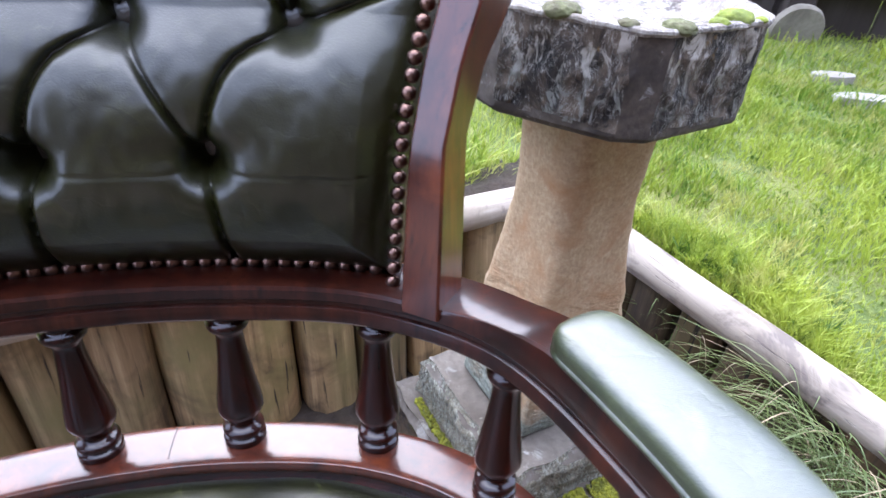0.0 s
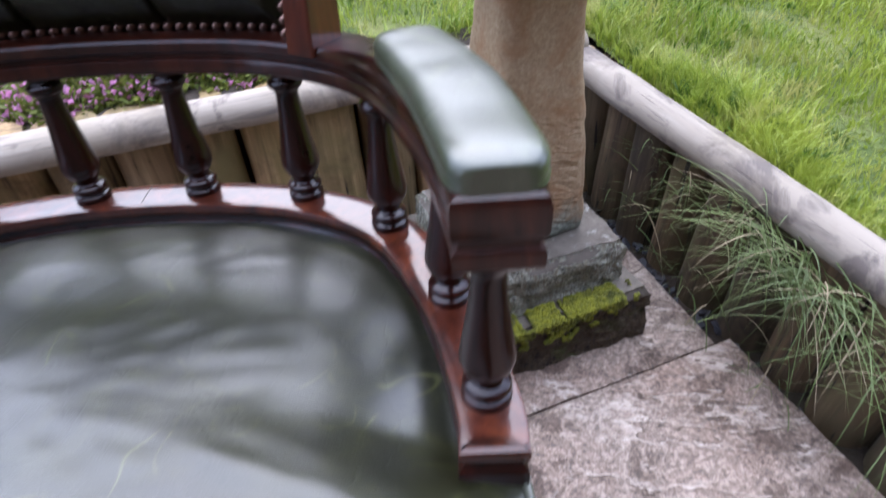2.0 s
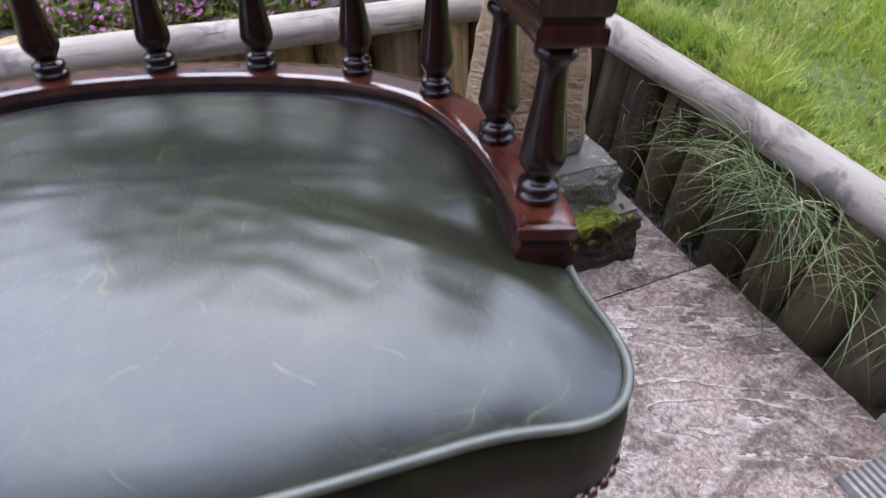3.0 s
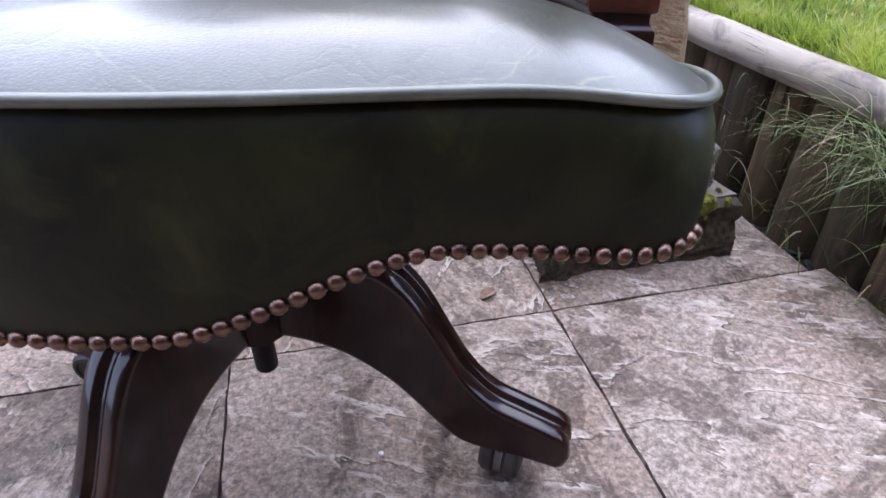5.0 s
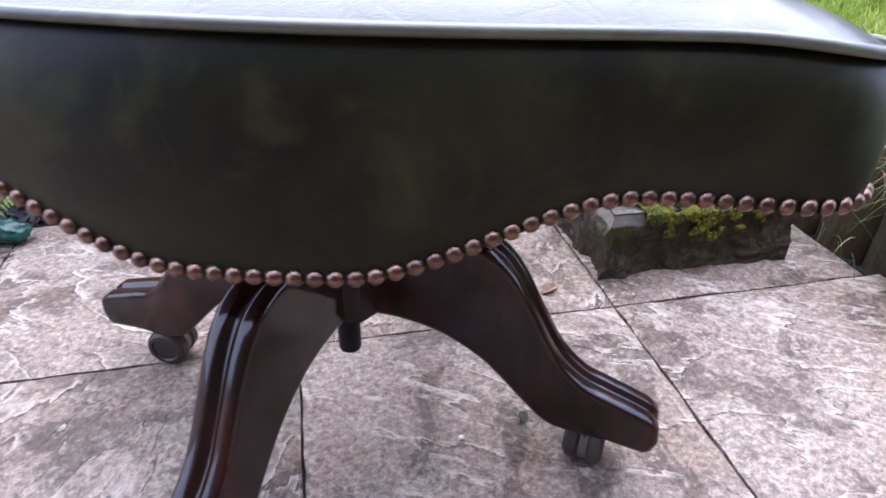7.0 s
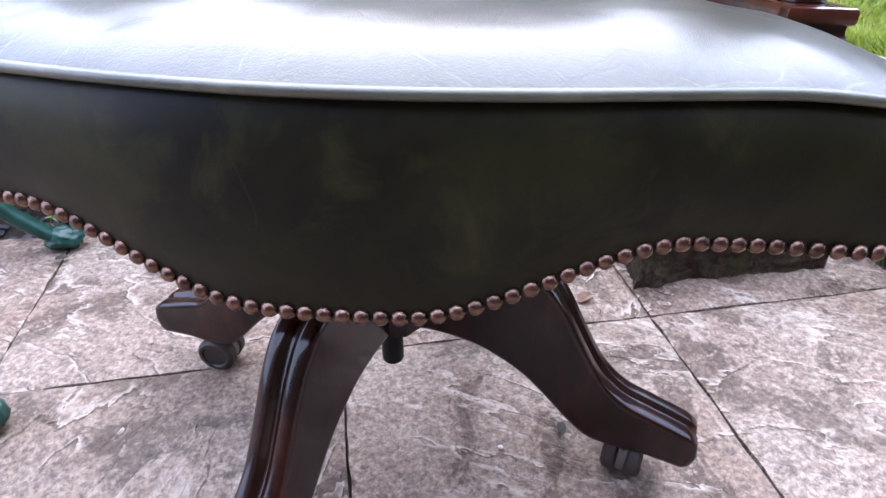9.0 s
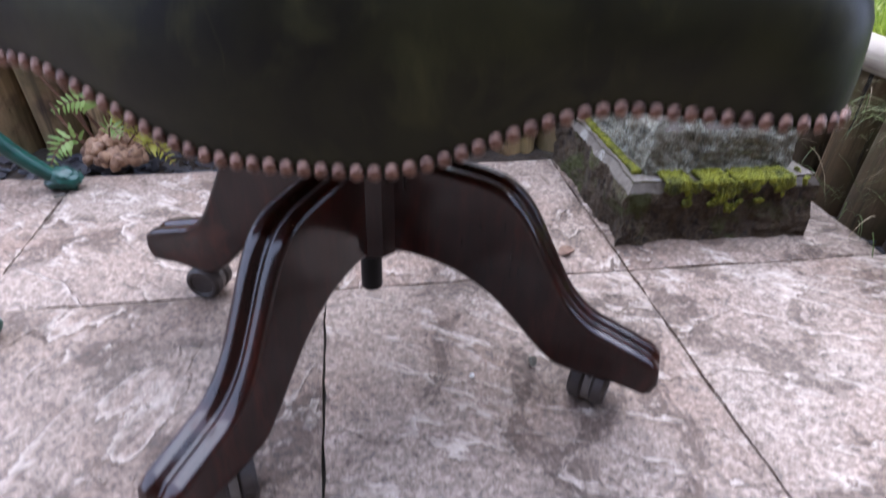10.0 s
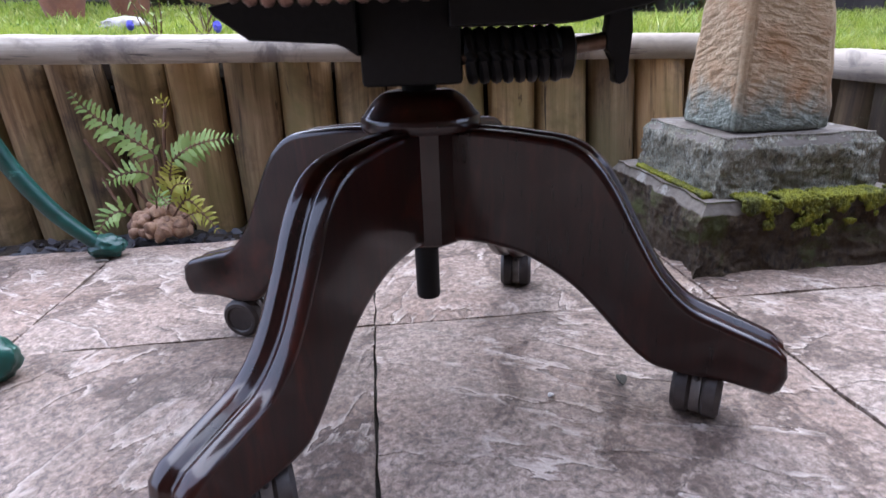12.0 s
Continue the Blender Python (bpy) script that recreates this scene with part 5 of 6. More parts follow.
def hewn(x0, x1, y0, y1, z0, z1, cut, amp, scale, seed, res=22, band=0.014):
    """A hand-cut block: a divided box with worn corners and rough faces, its top nearly flat."""
    bm = box(x0, x1, y0, y1, z0, z1)
    bmesh.ops.subdivide_edges(bm, edges=bm.edges[:], cuts=res, use_grid_fill=True)
    cx, cy, cz = (x0 + x1) / 2, (y0 + y1) / 2, (z0 + z1) / 2
    hx, hy, hz = (x1 - x0) / 2, (y1 - y0) / 2, (z1 - z0) / 2
    for v in bm.verts:
        p = v.co - Vector((cx, cy, cz))
        q = Vector((max(abs(p.x) - (hx - cut), 0), max(abs(p.y) - (hy - cut), 0), max(abs(p.z) - (hz - cut), 0)))
        if q.length > cut:
            k = q * (cut / q.length) - q
            p += Vector((math.copysign(k.x, p.x), math.copysign(k.y, p.y), math.copysign(k.z, p.z)))
        flat = min(1.0, 0.30 + max(0.0, hz - band - p.z) / 0.012)
        worn = max(0.0, min(1.0, (p.z - hz + band) / band)) ** 1.2 * (0.012 + 0.005 * noise.noise(v.co * 24))
        if flat < 1.0 and abs(p.x) > hx - 0.012:
            p.x -= math.copysign(worn, p.x)
        if flat < 1.0 and abs(p.y) > hy - 0.012:
            p.y -= math.copysign(worn, p.y)
        sp = v.co * scale + Vector((seed, 0, 0))
        dn = Vector((noise.noise(sp), noise.noise(sp + Vector((9, 4, 2))), noise.noise(sp + Vector((3, 17, 6)))))
        v.co = Vector((cx, cy, cz)) + p + amp * flat * dn + 0.4 * amp * flat * Vector((noise.noise(sp * 3.1), noise.noise(sp * 3.1 + Vector((5, 0, 0))), 0))
        v.co += 0.30 * amp * flat * Vector((noise.noise(sp * 6.3), noise.noise(sp * 6.3 + Vector((0, 5, 0))), 0))
    return bm


def two_tone(ob, top, edge, facing):
    """The dressed upper face of a block takes the smoother stone."""
    ob.data.materials.append(top)
    for p in ob.data.polygons:
        if p.center.z > edge + 0.007 * noise.noise(p.center * 45) and p.normal.z > facing:
            p.material_index = 1
    return ob


lower = part("lower_plinth", hewn(-0.165, 0.163, -0.172, 0.165, -0.004, 0.104, 0.010, 0.011, 20, 1.0, 66), STONE_LOW, bath, "dark mossy rough-cut stone block", sharp=60)
two_tone(lower, FLAT_TOP, 0.104 - 0.014, 0.3)
upper = part("upper_plinth", hewn(-0.128, 0.128, -0.132, 0.125, 0.104, 0.188, 0.008, 0.010, 20, 5.0, 66), STONE_UP, bath, "grey lichened rough-cut stone block", sharp=60)

two_tone(upper, FLAT_TOP, 0.188 - 0.014, 0.6)


def pillar_mesh():
    prof = [(0.190, 0.0765), (0.20, 0.0785), (0.25, 0.0768), (0.30, 0.0738), (0.36, 0.0698), (0.41, 0.0660), (0.45, 0.0622), (0.49, 0.0590), (0.53, 0.0578), (0.57, 0.0590), (0.60, 0.0605), (0.655, 0.0625)]
    prof = spline(prof, 4)
    rings = []
    for z, h in prof:
        t = min(1, max(0, (z - 0.28) / 0.25))
        r = 0.0055 + 0.0205 * t
        ring = []
        for qx, qy, a0 in ((1, -1, -90), (1, 1, 0), (-1, 1, 90), (-1, -1, 180)):
            for k in range(6):
                a = radians(a0 + 90 * k / 5)
                ring.append((qx * (h - r) + r * math.cos(a), qy * (h - r) + r * math.sin(a)))
            nx = {(1, -1): (1, 1), (1, 1): (-1, 1), (-1, 1): (-1, -1), (-1, -1): (1, -1)}[qx, qy]
            sx, sy = ring[-1]
            for k in range(1, 9):
                u = k / 9
                ex, ey = nx[0] * (h - r) + r * math.cos(radians(a0 + 90)), nx[1] * (h - r) + r * math.sin(radians(a0 + 90))
                ring.append((sx + (ex - sx) * u, sy + (ey - sy) * u))
        amp = 0.0022 * (1 - t) + 0.0012
        out = []
        for a, b in ring:
            p = Vector((a * 30, b * 30, z * 34))
            k = 1 + (amp * noise.noise(p) + 0.5 * amp * noise.noise(p * 2.7)) / h
            out.append((a * k, b * k, z - 0.190))
        rings.append(out)
    return loft(rings)


part("pillar", pillar_mesh(), SANDSTONE, bath, "tan tooled sandstone pillar, lichened foot", Matrix.Translation((0, 0, 0.190)), sharp=60)
BOWL_TURN = Matrix.Translation((0.004, 0.009, -0.003)) @ Matrix.Rotation(radians(242.4), 4, "Z")


def hexa(r, c, z):
    """A six-sided ring with narrow cut corners, each side divided."""
    base = []
    for k in range(6):
        a = radians(60 * k)
        p = np.array((r * math.cos(a), r * math.sin(a)))
        for s in (-1, 1):
            b = radians(60 * (k + s))
            q = np.array((r * math.cos(b), r * math.sin(b)))
            base.append(p + (q - p) * c / r)
    out = []
    for i in range(12):
        a, b = base[i], base[(i + 1) % 12]
        m = 4 if i % 2 == 0 else 24
        for j in range(m):
            out.append((*(a + (b - a) * j / m), z))
    return out


def bowl_mesh():
    rings = [hexa(0.06, 0.012, 0.649), hexa(0.146, 0.018, 0.649), hexa(0.1535, 0.018, 0.653)]
    for z in np.linspace(0.657, 0.7485, 26):
        t = (z - 0.657) / 0.0915
        rings.append(hexa(0.156 - 0.001 * t, 0.018, z))
    bm = loft(rings, caps=False)
    for v in bm.verts:
        p = v.co * 42
        side = min(1.0, 0.15 + max(0.0, min(v.co.z - 0.662, 0.738 - v.co.z)) / 0.006)
        turn = math.degrees(math.atan2(v.co.y, v.co.x)) % 60
        side *= min(1.0, 0.15 + max(0.0, min(turn, 60 - turn) - 5.0) / 3)
        d = Vector((noise.noise(p), noise.noise(p + Vector((7, 3, 1))), 0.5 * noise.noise(p + Vector((2, 9, 4)))))
        v.co += side * 0.0042 * d + side * 0.0034 * Vector((noise.noise(p * 2.6), noise.noise(p * 2.6 + Vector((3, 3, 3))), 0))
    return bm


bowl = part("bowl", bowl_mesh(), STONE_BOWL, bath, "dark lichen-crusted six-sided stone bowl", BOWL_TURN, sharp=27)
bowl.data.materials.append(BOWL_MARGIN)
for p in bowl.data.polygons:
    turn = math.degrees(math.atan2(p.center.y, p.center.x)) % 60
    if min(turn, 60 - turn) < 5.6 + 1.5 * noise.noise(p.center * 60) or p.center.z < 0.6625 + 0.006 * noise.noise(p.center * 50):
        p.material_index = 1


def rim_mesh():
    rings = [hexa(0.1555, 0.014, 0.7460), hexa(0.1570, 0.014, 0.7485), hexa(0.1560, 0.014, 0.7510), hexa(0.152, 0.014, 0.7525)]
    for h, z in ((0.140, 0.751), (0.134, 0.747), (0.128, 0.738), (0.105, 0.728), (0.07, 0.722), (0.025, 0.720)):
        ring = hexa(h, 0.015, z)
        k = (0.151 - h) / 0.126
        ring = [(a * (1 - k) + k * h * 0.93 * a / math.hypot(a, b), b * (1 - k) + k * h * 0.93 * b / math.hypot(a, b), z) for a, b, z in ring]
        rings.append(ring)
    bm = loft(rings, caps=False)
    bm.verts.ensure_lookup_table()
    bm.faces.new(bm.verts[-168:])
    return roughen(bm, 0.0014, 60, 3.0)


part("rim", rim_mesh(), BOWL_RIM, bowl, "pale worn rim and shallow basin")


def on_rim(side, t, inset):
    """A place along one side of the rim, set back from its edge."""
    r = 0.155 - inset
    a, b = radians(60 * side), radians(60 * (side + 1))
    return r * (math.cos(a) * (1 - t) + math.cos(b) * t), r * (math.sin(a) * (1 - t) + math.sin(b) * t)


for side, t, inset, r, mt, sq in ((-1, 0.42, 0.014, 0.017, MOSS_GREY, 0.5), (-1, 0.83, 0.010, 0.0095, MOSS_GREY, 0.5), (0, 0.17, 0.010, 0.0145, MOSS_GREY, 0.45), (0, 0.52, 0.010, 0.009, MOSS_GREEN, 0.5), (0, 0.74, 0.018, 0.0165, MOSS_GREEN, 0.5), (0, 0.85, 0.004, 0.006, MOSS_GREEN, 0.5)):
    a, b = on_rim(side, t, inset)
    part("moss_cushion", clump(r, sq, a * 90 + t, 4, 0.12), mt, bowl, "small domed cushion of moss", Matrix.Translation((a, b, 0.751)), sharp=180)


def moss_growth(seed):
    """Moss along the joint of the two blocks, hanging over the front edge, in many tiny tufts."""
    r = np.random.default_rng(seed)
    ball = bmesh.new()
    bmesh.ops.create_icosphere(ball, subdivisions=1, radius=1.0)
    bv = np.array([v.co[:] for v in ball.verts])
    bf = np.array([[v.index for v in f.verts] for f in ball.faces])
    ball.free()
    V, F = [], []
    for i in range(9000):
        t = r.random()
        if i < 8000:
            x, y = -0.11 + 0.245 * t, -0.137 - 0.036 * r.random()
            hang = r.random() ** 1.25
            reach = 0.062 * (0.25 + 0.75 * max(0.0, math.sin(math.pi * min(1, (t + 0.05) / 1.05)))) * (0.75 + 0.6 * noise.noise(Vector((t * 9, 2, 0))))
            z = 0.1095 - (reach * (hang - 0.25) / 0.75 if hang > 0.25 else 0.0)
            y = y if hang < 0.25 else -0.1725 - 0.005 * r.random()
            if noise.noise(Vector((x * 38, z * 42, 7))) + 0.4 * noise.noise(Vector((x * 110, z * 120, 3))) < -0.20 + 0.40 * max(0.0, hang - 0.3):
                continue
        else:
            x, y, z = -0.133 - 0.012 * r.random(), -0.13 + 0.24 * t * t, 0.1075
        q = bv * r.uniform(0.0011, 0.0030) * r.uniform(0.7, 1.3, (1, 3)) * (1, 1, 1.5) * r.uniform(0.7, 1.3, (len(bv), 1)) + (x, y, z)
        F += [tuple(int(k) for k in f) for f in bf + len(bv) * len(V)]
        V.append(q)
    return np.concatenate(V), F


MV, MF = moss_growth(11)
quads("moss_growth", MV, MF, MOSS, lower, "bright yellow-green moss along the step", smooth=True)

# ---- plants by the walls ----
def ribbon(path, width, taper=1.0):
    """Vertices and faces of one narrow leaf along a path."""
    pts = [np.array(p, float) for p in path]
    vs = []
    for i, p in enumerate(pts):
        d = pts[min(i + 1, len(pts) - 1)] - pts[max(i - 1, 0)]
        s = np.cross(d, (0, 0, 1.0))
        s = s / max(np.linalg.norm(s), 1e-6)
        w = width * (1 - (i / (len(pts) - 1)) ** 2 * taper) / 2
        vs += [p - s * w, p + s * w]
    return vs, [(2 * i, 2 * i + 1, 2 * i + 3, 2 * i + 2) for i in range(len(pts) - 1)]


def grass_tuft(spots, seed, name="long_grass_tuft"):
    r = np.random.default_rng(seed)
    V, F, V2, F2 = [], [], [], []
    for (x, y, z), count, length in spots:
        for i in range(int(count * 1.5)):
            out = -abs(r.normal(0.55, 0.30))
            side = r.normal(0, 0.85)
            ln = length * r.uniform(0.25, 1.25)
            rise = r.uniform(0.1, 0.75)
            b = np.array((x + r.normal(0, 0.012), y + r.normal(0, 0.03), z + r.normal(0, 0.02)))
            path = []
            for t in np.linspace(0, 1, 7):
                path.append(b + ln * np.array((out * t * 0.75, side * t, rise * t - 0.9 * t * t * r.uniform(0.85, 1.0))))
            vs, fs = ribbon(path, r.uniform(0.0009, 0.0024))
            dry = r.random() < 0.15
            VV, FF = (V2, F2) if dry else (V, F)
            o = len(VV)
            VV += vs
            FF += [tuple(k + o for k in f) for f in fs]
    tuft = thing(name, "arching tuft of long green grass between the logs", "grass tuft", group="tufts along the log wall")
    quads("foliage", V, F, TUFT, tuft, smooth=True)
    if V2:
        quads("dry_foliage", V2, F2, STRAW, tuft, "dry straw-coloured blades", smooth=True)
    return tuft


grass_tuft([((0.945, 0.05, 0.215), 52, 0.14), ((0.94, 0.0, 0.20), 52, 0.15)], 21)
grass_tuft([((0.94, -0.07, 0.20), 70, 0.17), ((0.94, -0.13, 0.19), 50, 0.16)], 22)
grass_tuft([((0.94, -0.22, 0.17), 26, 0.15), ((0.94, -0.33, 0.14), 12, 0.12)], 23)
grass_tuft([((0.945, 0.17, 0.17), 14, 0.11), ((0.945, 0.27, 0.16), 12, 0.10)], 24)
grass_tuft([((0.93, 0.12, 0.02), 14, 0.11), ((0.93, -0.10, 0.01), 12, 0.12), ((0.95, 0.32, 0.06), 10, 0.12)], 25)


def frond(path, pairs, size, seed, start=0.1):
    """A midrib with two ranks of tapering, toothed pinnae."""
    r = np.random.default_rng(seed)
    mid = spline(path, 6)
    k = len(mid)
    along = np.linspace(0, 1, k)
    V, F = [], []
    for i in range(pairs):
        t = start + (1 - start) * i / pairs
        p = np.array([np.interp(t, along, [m[c] for m in mid]) for c in range(3)])
        q = np.array([np.interp(min(1, t + 0.05), along, [m[c] for m in mid]) for c in range(3)])
        q0 = np.array([np.interp(max(0, t - 0.05), along, [m[c] for m in mid]) for c in range(3)])
        w = (q - q0) / max(np.linalg.norm(q - q0), 1e-6)
        side = np.cross(w, (0.15 * r.normal(), -0.85, 0.45))
        side = side / max(np.linalg.norm(side), 1e-6)
        u = (t - start) / (1 - start)
        env = size * (1.0 - u ** 1.5) * (0.65 + 0.35 * min(1, u * 5)) + 0.003
        for s in (1, -1):
            d = side * s * 0.90 + w * 0.42 + np.array((0, r.normal(0, 0.14), r.normal(0, 0.10)))
            e = env * r.uniform(0.85, 1.1)
            wide = w * 0.19 * e + side * 0.02 * e
            cup = np.array((0, 0.05 * e, -0.06 * e))
            o = len(V)
            V += [p, p + d * e * 0.25 + wide, p + d * e * 0.36 + wide * 0.62, p + d * e * 0.55 + wide * 0.85, p + d * e * 0.66 + wide * 0.45, p + d * e * 0.82 + wide * 0.48 + cup, p + d * e + cup * 2,
                  p + d * e * 0.82 - wide * 0.48 + cup, p + d * e * 0.66 - wide * 0.45, p + d * e * 0.55 - wide * 0.85, p + d * e * 0.36 - wide * 0.62, p + d * e * 0.25 - wide]
            F += [(o, o + 1, o + 11), (o + 1, o + 2, o + 10, o + 11), (o + 2, o + 3, o + 9, o + 10), (o + 3, o + 4, o + 8, o + 9), (o + 4, o + 5, o + 7, o + 8), (o + 5, o + 6, o + 7)]
    return mid, V, F


FERN_AT = np.array((-0.405, 0.475, 0.0))
fern = thing("fern", "young fern with green and yellow fronds on brown crown", "fern", Matrix.Translation(FERN_AT))
specs = [(((0.0, 0.0, 0.04), (0.012, 0.0, 0.14), (-0.040, 0.005, 0.19), (-0.092, 0.01, 0.230), (-0.132, 0.02, 0.280)), 17, 0.045, 0.30, FERN),
         (((0.02, -0.01, 0.05), (0.035, -0.02, 0.13), (0.075, -0.03, 0.165), (0.125, -0.04, 0.180), (0.182, -0.05, 0.185)), 16, 0.040, 0.30, FERN),
         (((-0.01, 0.0, 0.05), (-0.005, -0.01, 0.115), (-0.045, -0.02, 0.125), (-0.090, -0.03, 0.105)), 10, 0.030, 0.35, FERN),
         (((-0.04, -0.02, 0.02), (-0.06, -0.03, 0.055), (-0.085, -0.05, 0.045), (-0.105, -0.07, 0.008)), 9, 0.032, 0.25, FERN),
         (((0.02, -0.02, 0.05), (0.035, -0.03, 0.11), (0.050, -0.04, 0.150)), 9, 0.036, 0.2, FERN_YELLOW),
         (((0.02, -0.03, 0.05), (0.045, -0.04, 0.10), (0.085, -0.06, 0.105)), 8, 0.036, 0.2, FERN_YELLOW),
         (((0.03, -0.03, 0.04), (0.065, -0.05, 0.075), (0.095, -0.06, 0.05)), 8, 0.034, 0.2, FERN_YELLOW),
         (((0.04, -0.03, 0.03), (0.085, -0.05, 0.05), (0.120, -0.07, 0.012)), 8, 0.030, 0.25, FERN_YELLOW),
         (((0.0, -0.03, 0.04), (0.015, -0.05, 0.085), (0.040, -0.07, 0.07)), 8, 0.030, 0.25, FERN)]
for i, (path, pairs, size, start, mt) in enumerate(specs):
    mid, V, F = frond(path, pairs, size, 40 + i, start)
    fr = part("frond", tube(mid, [0.0020 - 0.0014 * k / (len(mid) - 1) for k in range(len(mid))], 6), STEM, fern, "yellowing frond" if mt is FERN_YELLOW else "fresh green frond")
    quads("leaf_spray", V, F, mt, fr, smooth=True)
for i, (b, e) in enumerate((((-0.035, 0, 0.03), (-0.118, 0.02, 0.185)), ((-0.02, 0.01, 0.03), (-0.075, 0.02, 0.15)), ((0.012, 0, 0.04), (0.047, -0.01, 0.245)), ((-0.04, -0.02, 0.03), (-0.10, 0.0, 0.115)), ((0.0, 0.02, 0.05), (-0.01, 0.03, 0.16)), ((-0.03, 0, 0.02), (-0.09, 0.02, 0.17)))):
    b, e = np.array(b), np.array(e)
    part("cut_stalk", tube([b + (e - b) * t + np.array((0.005 * math.sin(4 * t + i), 0, 0)) for t in np.linspace(0, 1, 8)], 0.0030, 7), STEM, fern, "bare reddish brown stalk")
for i, (path, size) in enumerate(((((0.050, -0.01, 0.240), (0.040, -0.015, 0.256), (0.020, -0.02, 0.250)), 0.014), (((0.045, -0.01, 0.205), (0.032, -0.015, 0.214), (0.018, -0.02, 0.208)), 0.010))):
    mid, V, F = frond(path, 5, size, 77 + i, 0.05)
    quads("leaf_tip", V, F, FERN_YELLOW, fern, "small yellow curled leaf", smooth=True)
for i in range(95):
    a, rr = rng.random() * 6.283, 0.052 * math.sqrt(rng.random())
    z = 0.055 * (1 - (rr / 0.058) ** 2) * (0.35 + 0.65 * rng.random()) + 0.006
    part("crown_scale", clump(0.0095 + 0.0055 * rng.random(), 1.3, i * 2.1, 2, 0.3), NODULE, fern, m=Matrix.Translation((rr * math.cos(a), rr * math.sin(a) * 0.8 - 0.012, z)) @ Euler((rng.random() * 3, rng.random() * 3, 0)).to_matrix().to_4x4())


def chips(count, area, z0, mat, name, label, seed, lo=0.010, hi=0.032):
    r = np.random.default_rng(seed)
    bm = bmesh.new()
    for i in range(count):
        s = r.uniform(lo, hi)
        m = Matrix.Translation((r.uniform(area[0], area[1]), r.uniform(area[2], area[3]), z0 + r.uniform(0, 0.012))) @ Euler((r.normal(0, 0.35), r.normal(0, 0.35), r.uniform(0, 6.3))).to_matrix().to_4x4()
        k = r.integers(5, 8)
        ring = [(s * r.uniform(0.6, 1.0) * math.cos(2 * math.pi * j / k), s * 0.62 * r.uniform(0.6, 1.0) * math.sin(2 * math.pi * j / k)) for j in range(k)]
        top = [bm.verts.new(m @ Vector((a, b, 0.0028))) for a, b in ring]
        low = [bm.verts.new(m @ Vector((a * 1.05, b * 1.05, -0.0028))) for a, b in ring]
        bm.faces.new(top)
        bm.faces.new(low[::-1])
        for j in range(k):
            bm.faces.new((top[j], top[j - 1], low[j - 1], low[j]))
    return tagged(part(name, bm, mat, smooth=False), label, "gravel", kind="stuff")


chips(780, (-1.9, 0.15, 0.405, 0.545), -0.035, SLATE, "slate_chippings", "dark grey slate chippings along the log wall", 31)
bed = box(-2.3, 0.95, 0.402, 0.60, -0.044, -0.03)
bmesh.ops.subdivide_edges(bed, edges=[e for e in bed.edges if abs(e.verts[0].co.x - e.verts[1].co.x) > 1], cuts=190, use_grid_fill=True)
bmesh.ops.subdivide_edges(bed, edges=[e for e in bed.edges if abs(e.verts[0].co.y - e.verts[1].co.y) > 0.1], cuts=12, use_grid_fill=True)
tagged(part("bed_soil", roughen(bed, 0.012, 38, 2.0), SOIL), "dark soil under the slate chippings", "soil", kind="structure")
chips(260, (0.90, 0.96, -1.3, 0.40), -0.045, SLATE, "slate_chippings", "dark slate chippings beside the paving", 32, 0.006, 0.02)


def heather_clump(at, rx, ry, h, seed, pink):
    r = np.random.default_rng(seed)
    V, F, P, Q = [], [], [], []
    for i in range(4200):
        a, q = r.uniform(0, 6.283), math.sqrt(r.random())
        p = np.array((rx * q * math.cos(a), ry * q * math.sin(a), 0.0))
        top = h * (1 - 0.6 * q * q) * r.uniform(0.35, 1.05)
        p[2] = top
        d = np.array((r.normal(0, 0.7), r.normal(0, 0.7), r.uniform(0.2, 1)))
        d = d / np.linalg.norm(d)
        s = np.cross(d, (r.normal(), r.normal(), r.normal()))
        s = s / np.linalg.norm(s)
        ln, w = r.uniform(0.010, 0.024), r.uniform(0.002, 0.0042)
        flower = r.random() < 0.72 * pink and top > 0.45 * h
        VV, FF = (P, Q) if flower else (V, F)
        if flower:
            ln, w = r.uniform(0.006, 0.012), r.uniform(0.003, 0.0058)
        o = len(VV)
        VV += [p - s * w, p + s * w, p + d * ln + s * w * 0.6, p + d * ln - s * w * 0.6]
        FF.append((o, o + 1, o + 2, o + 3))
        if flower:
            n = np.cross(s, d)
            VV += [p - n * w, p + n * w, p + d * ln + n * w * 0.6, p + d * ln - n * w * 0.6]
            FF.append((o + 4, o + 5, o + 6, o + 7))
    t = thing("heather", "low clump of pink flowering heather behind the rail", "heather", Matrix.Translation((at[0], at[1], LAWN_Z - 0.01)), group="heathers behind the log wall")
    quads("foliage", V, F, HEATHER, t)
    quads("blossom", P, Q, PINK, t, "mauve-pink blossom")


for i, (a, b, rx, ry, h, pk) in enumerate(((-0.02, 0.70, 0.10, 0.09, 0.11, 0.45), (0.13, 0.70, 0.10, 0.09, 0.13, 0.5), (0.27, 0.69, 0.09, 0.08, 0.10, 0.28), (0.40, 0.71, 0.10, 0.08, 0.09, 0.35), (0.06, 0.90, 0.13, 0.08, 0.12, 0.4), (0.30, 0.90, 0.13, 0.08, 0.11, 0.4), (-0.14, 0.86, 0.09, 0.09, 0.12, 0.12))):
    heather_clump((a, b), rx, ry, h, 60 + i, pk)
tagged(part("flower_bed", roughen(box(-0.3, 0.47, 0.66, 0.96, 0.25, 0.289), 0.006, 20, 1.0), SOIL), "strip of dark soil in front of the lawn", "soil", kind="structure")

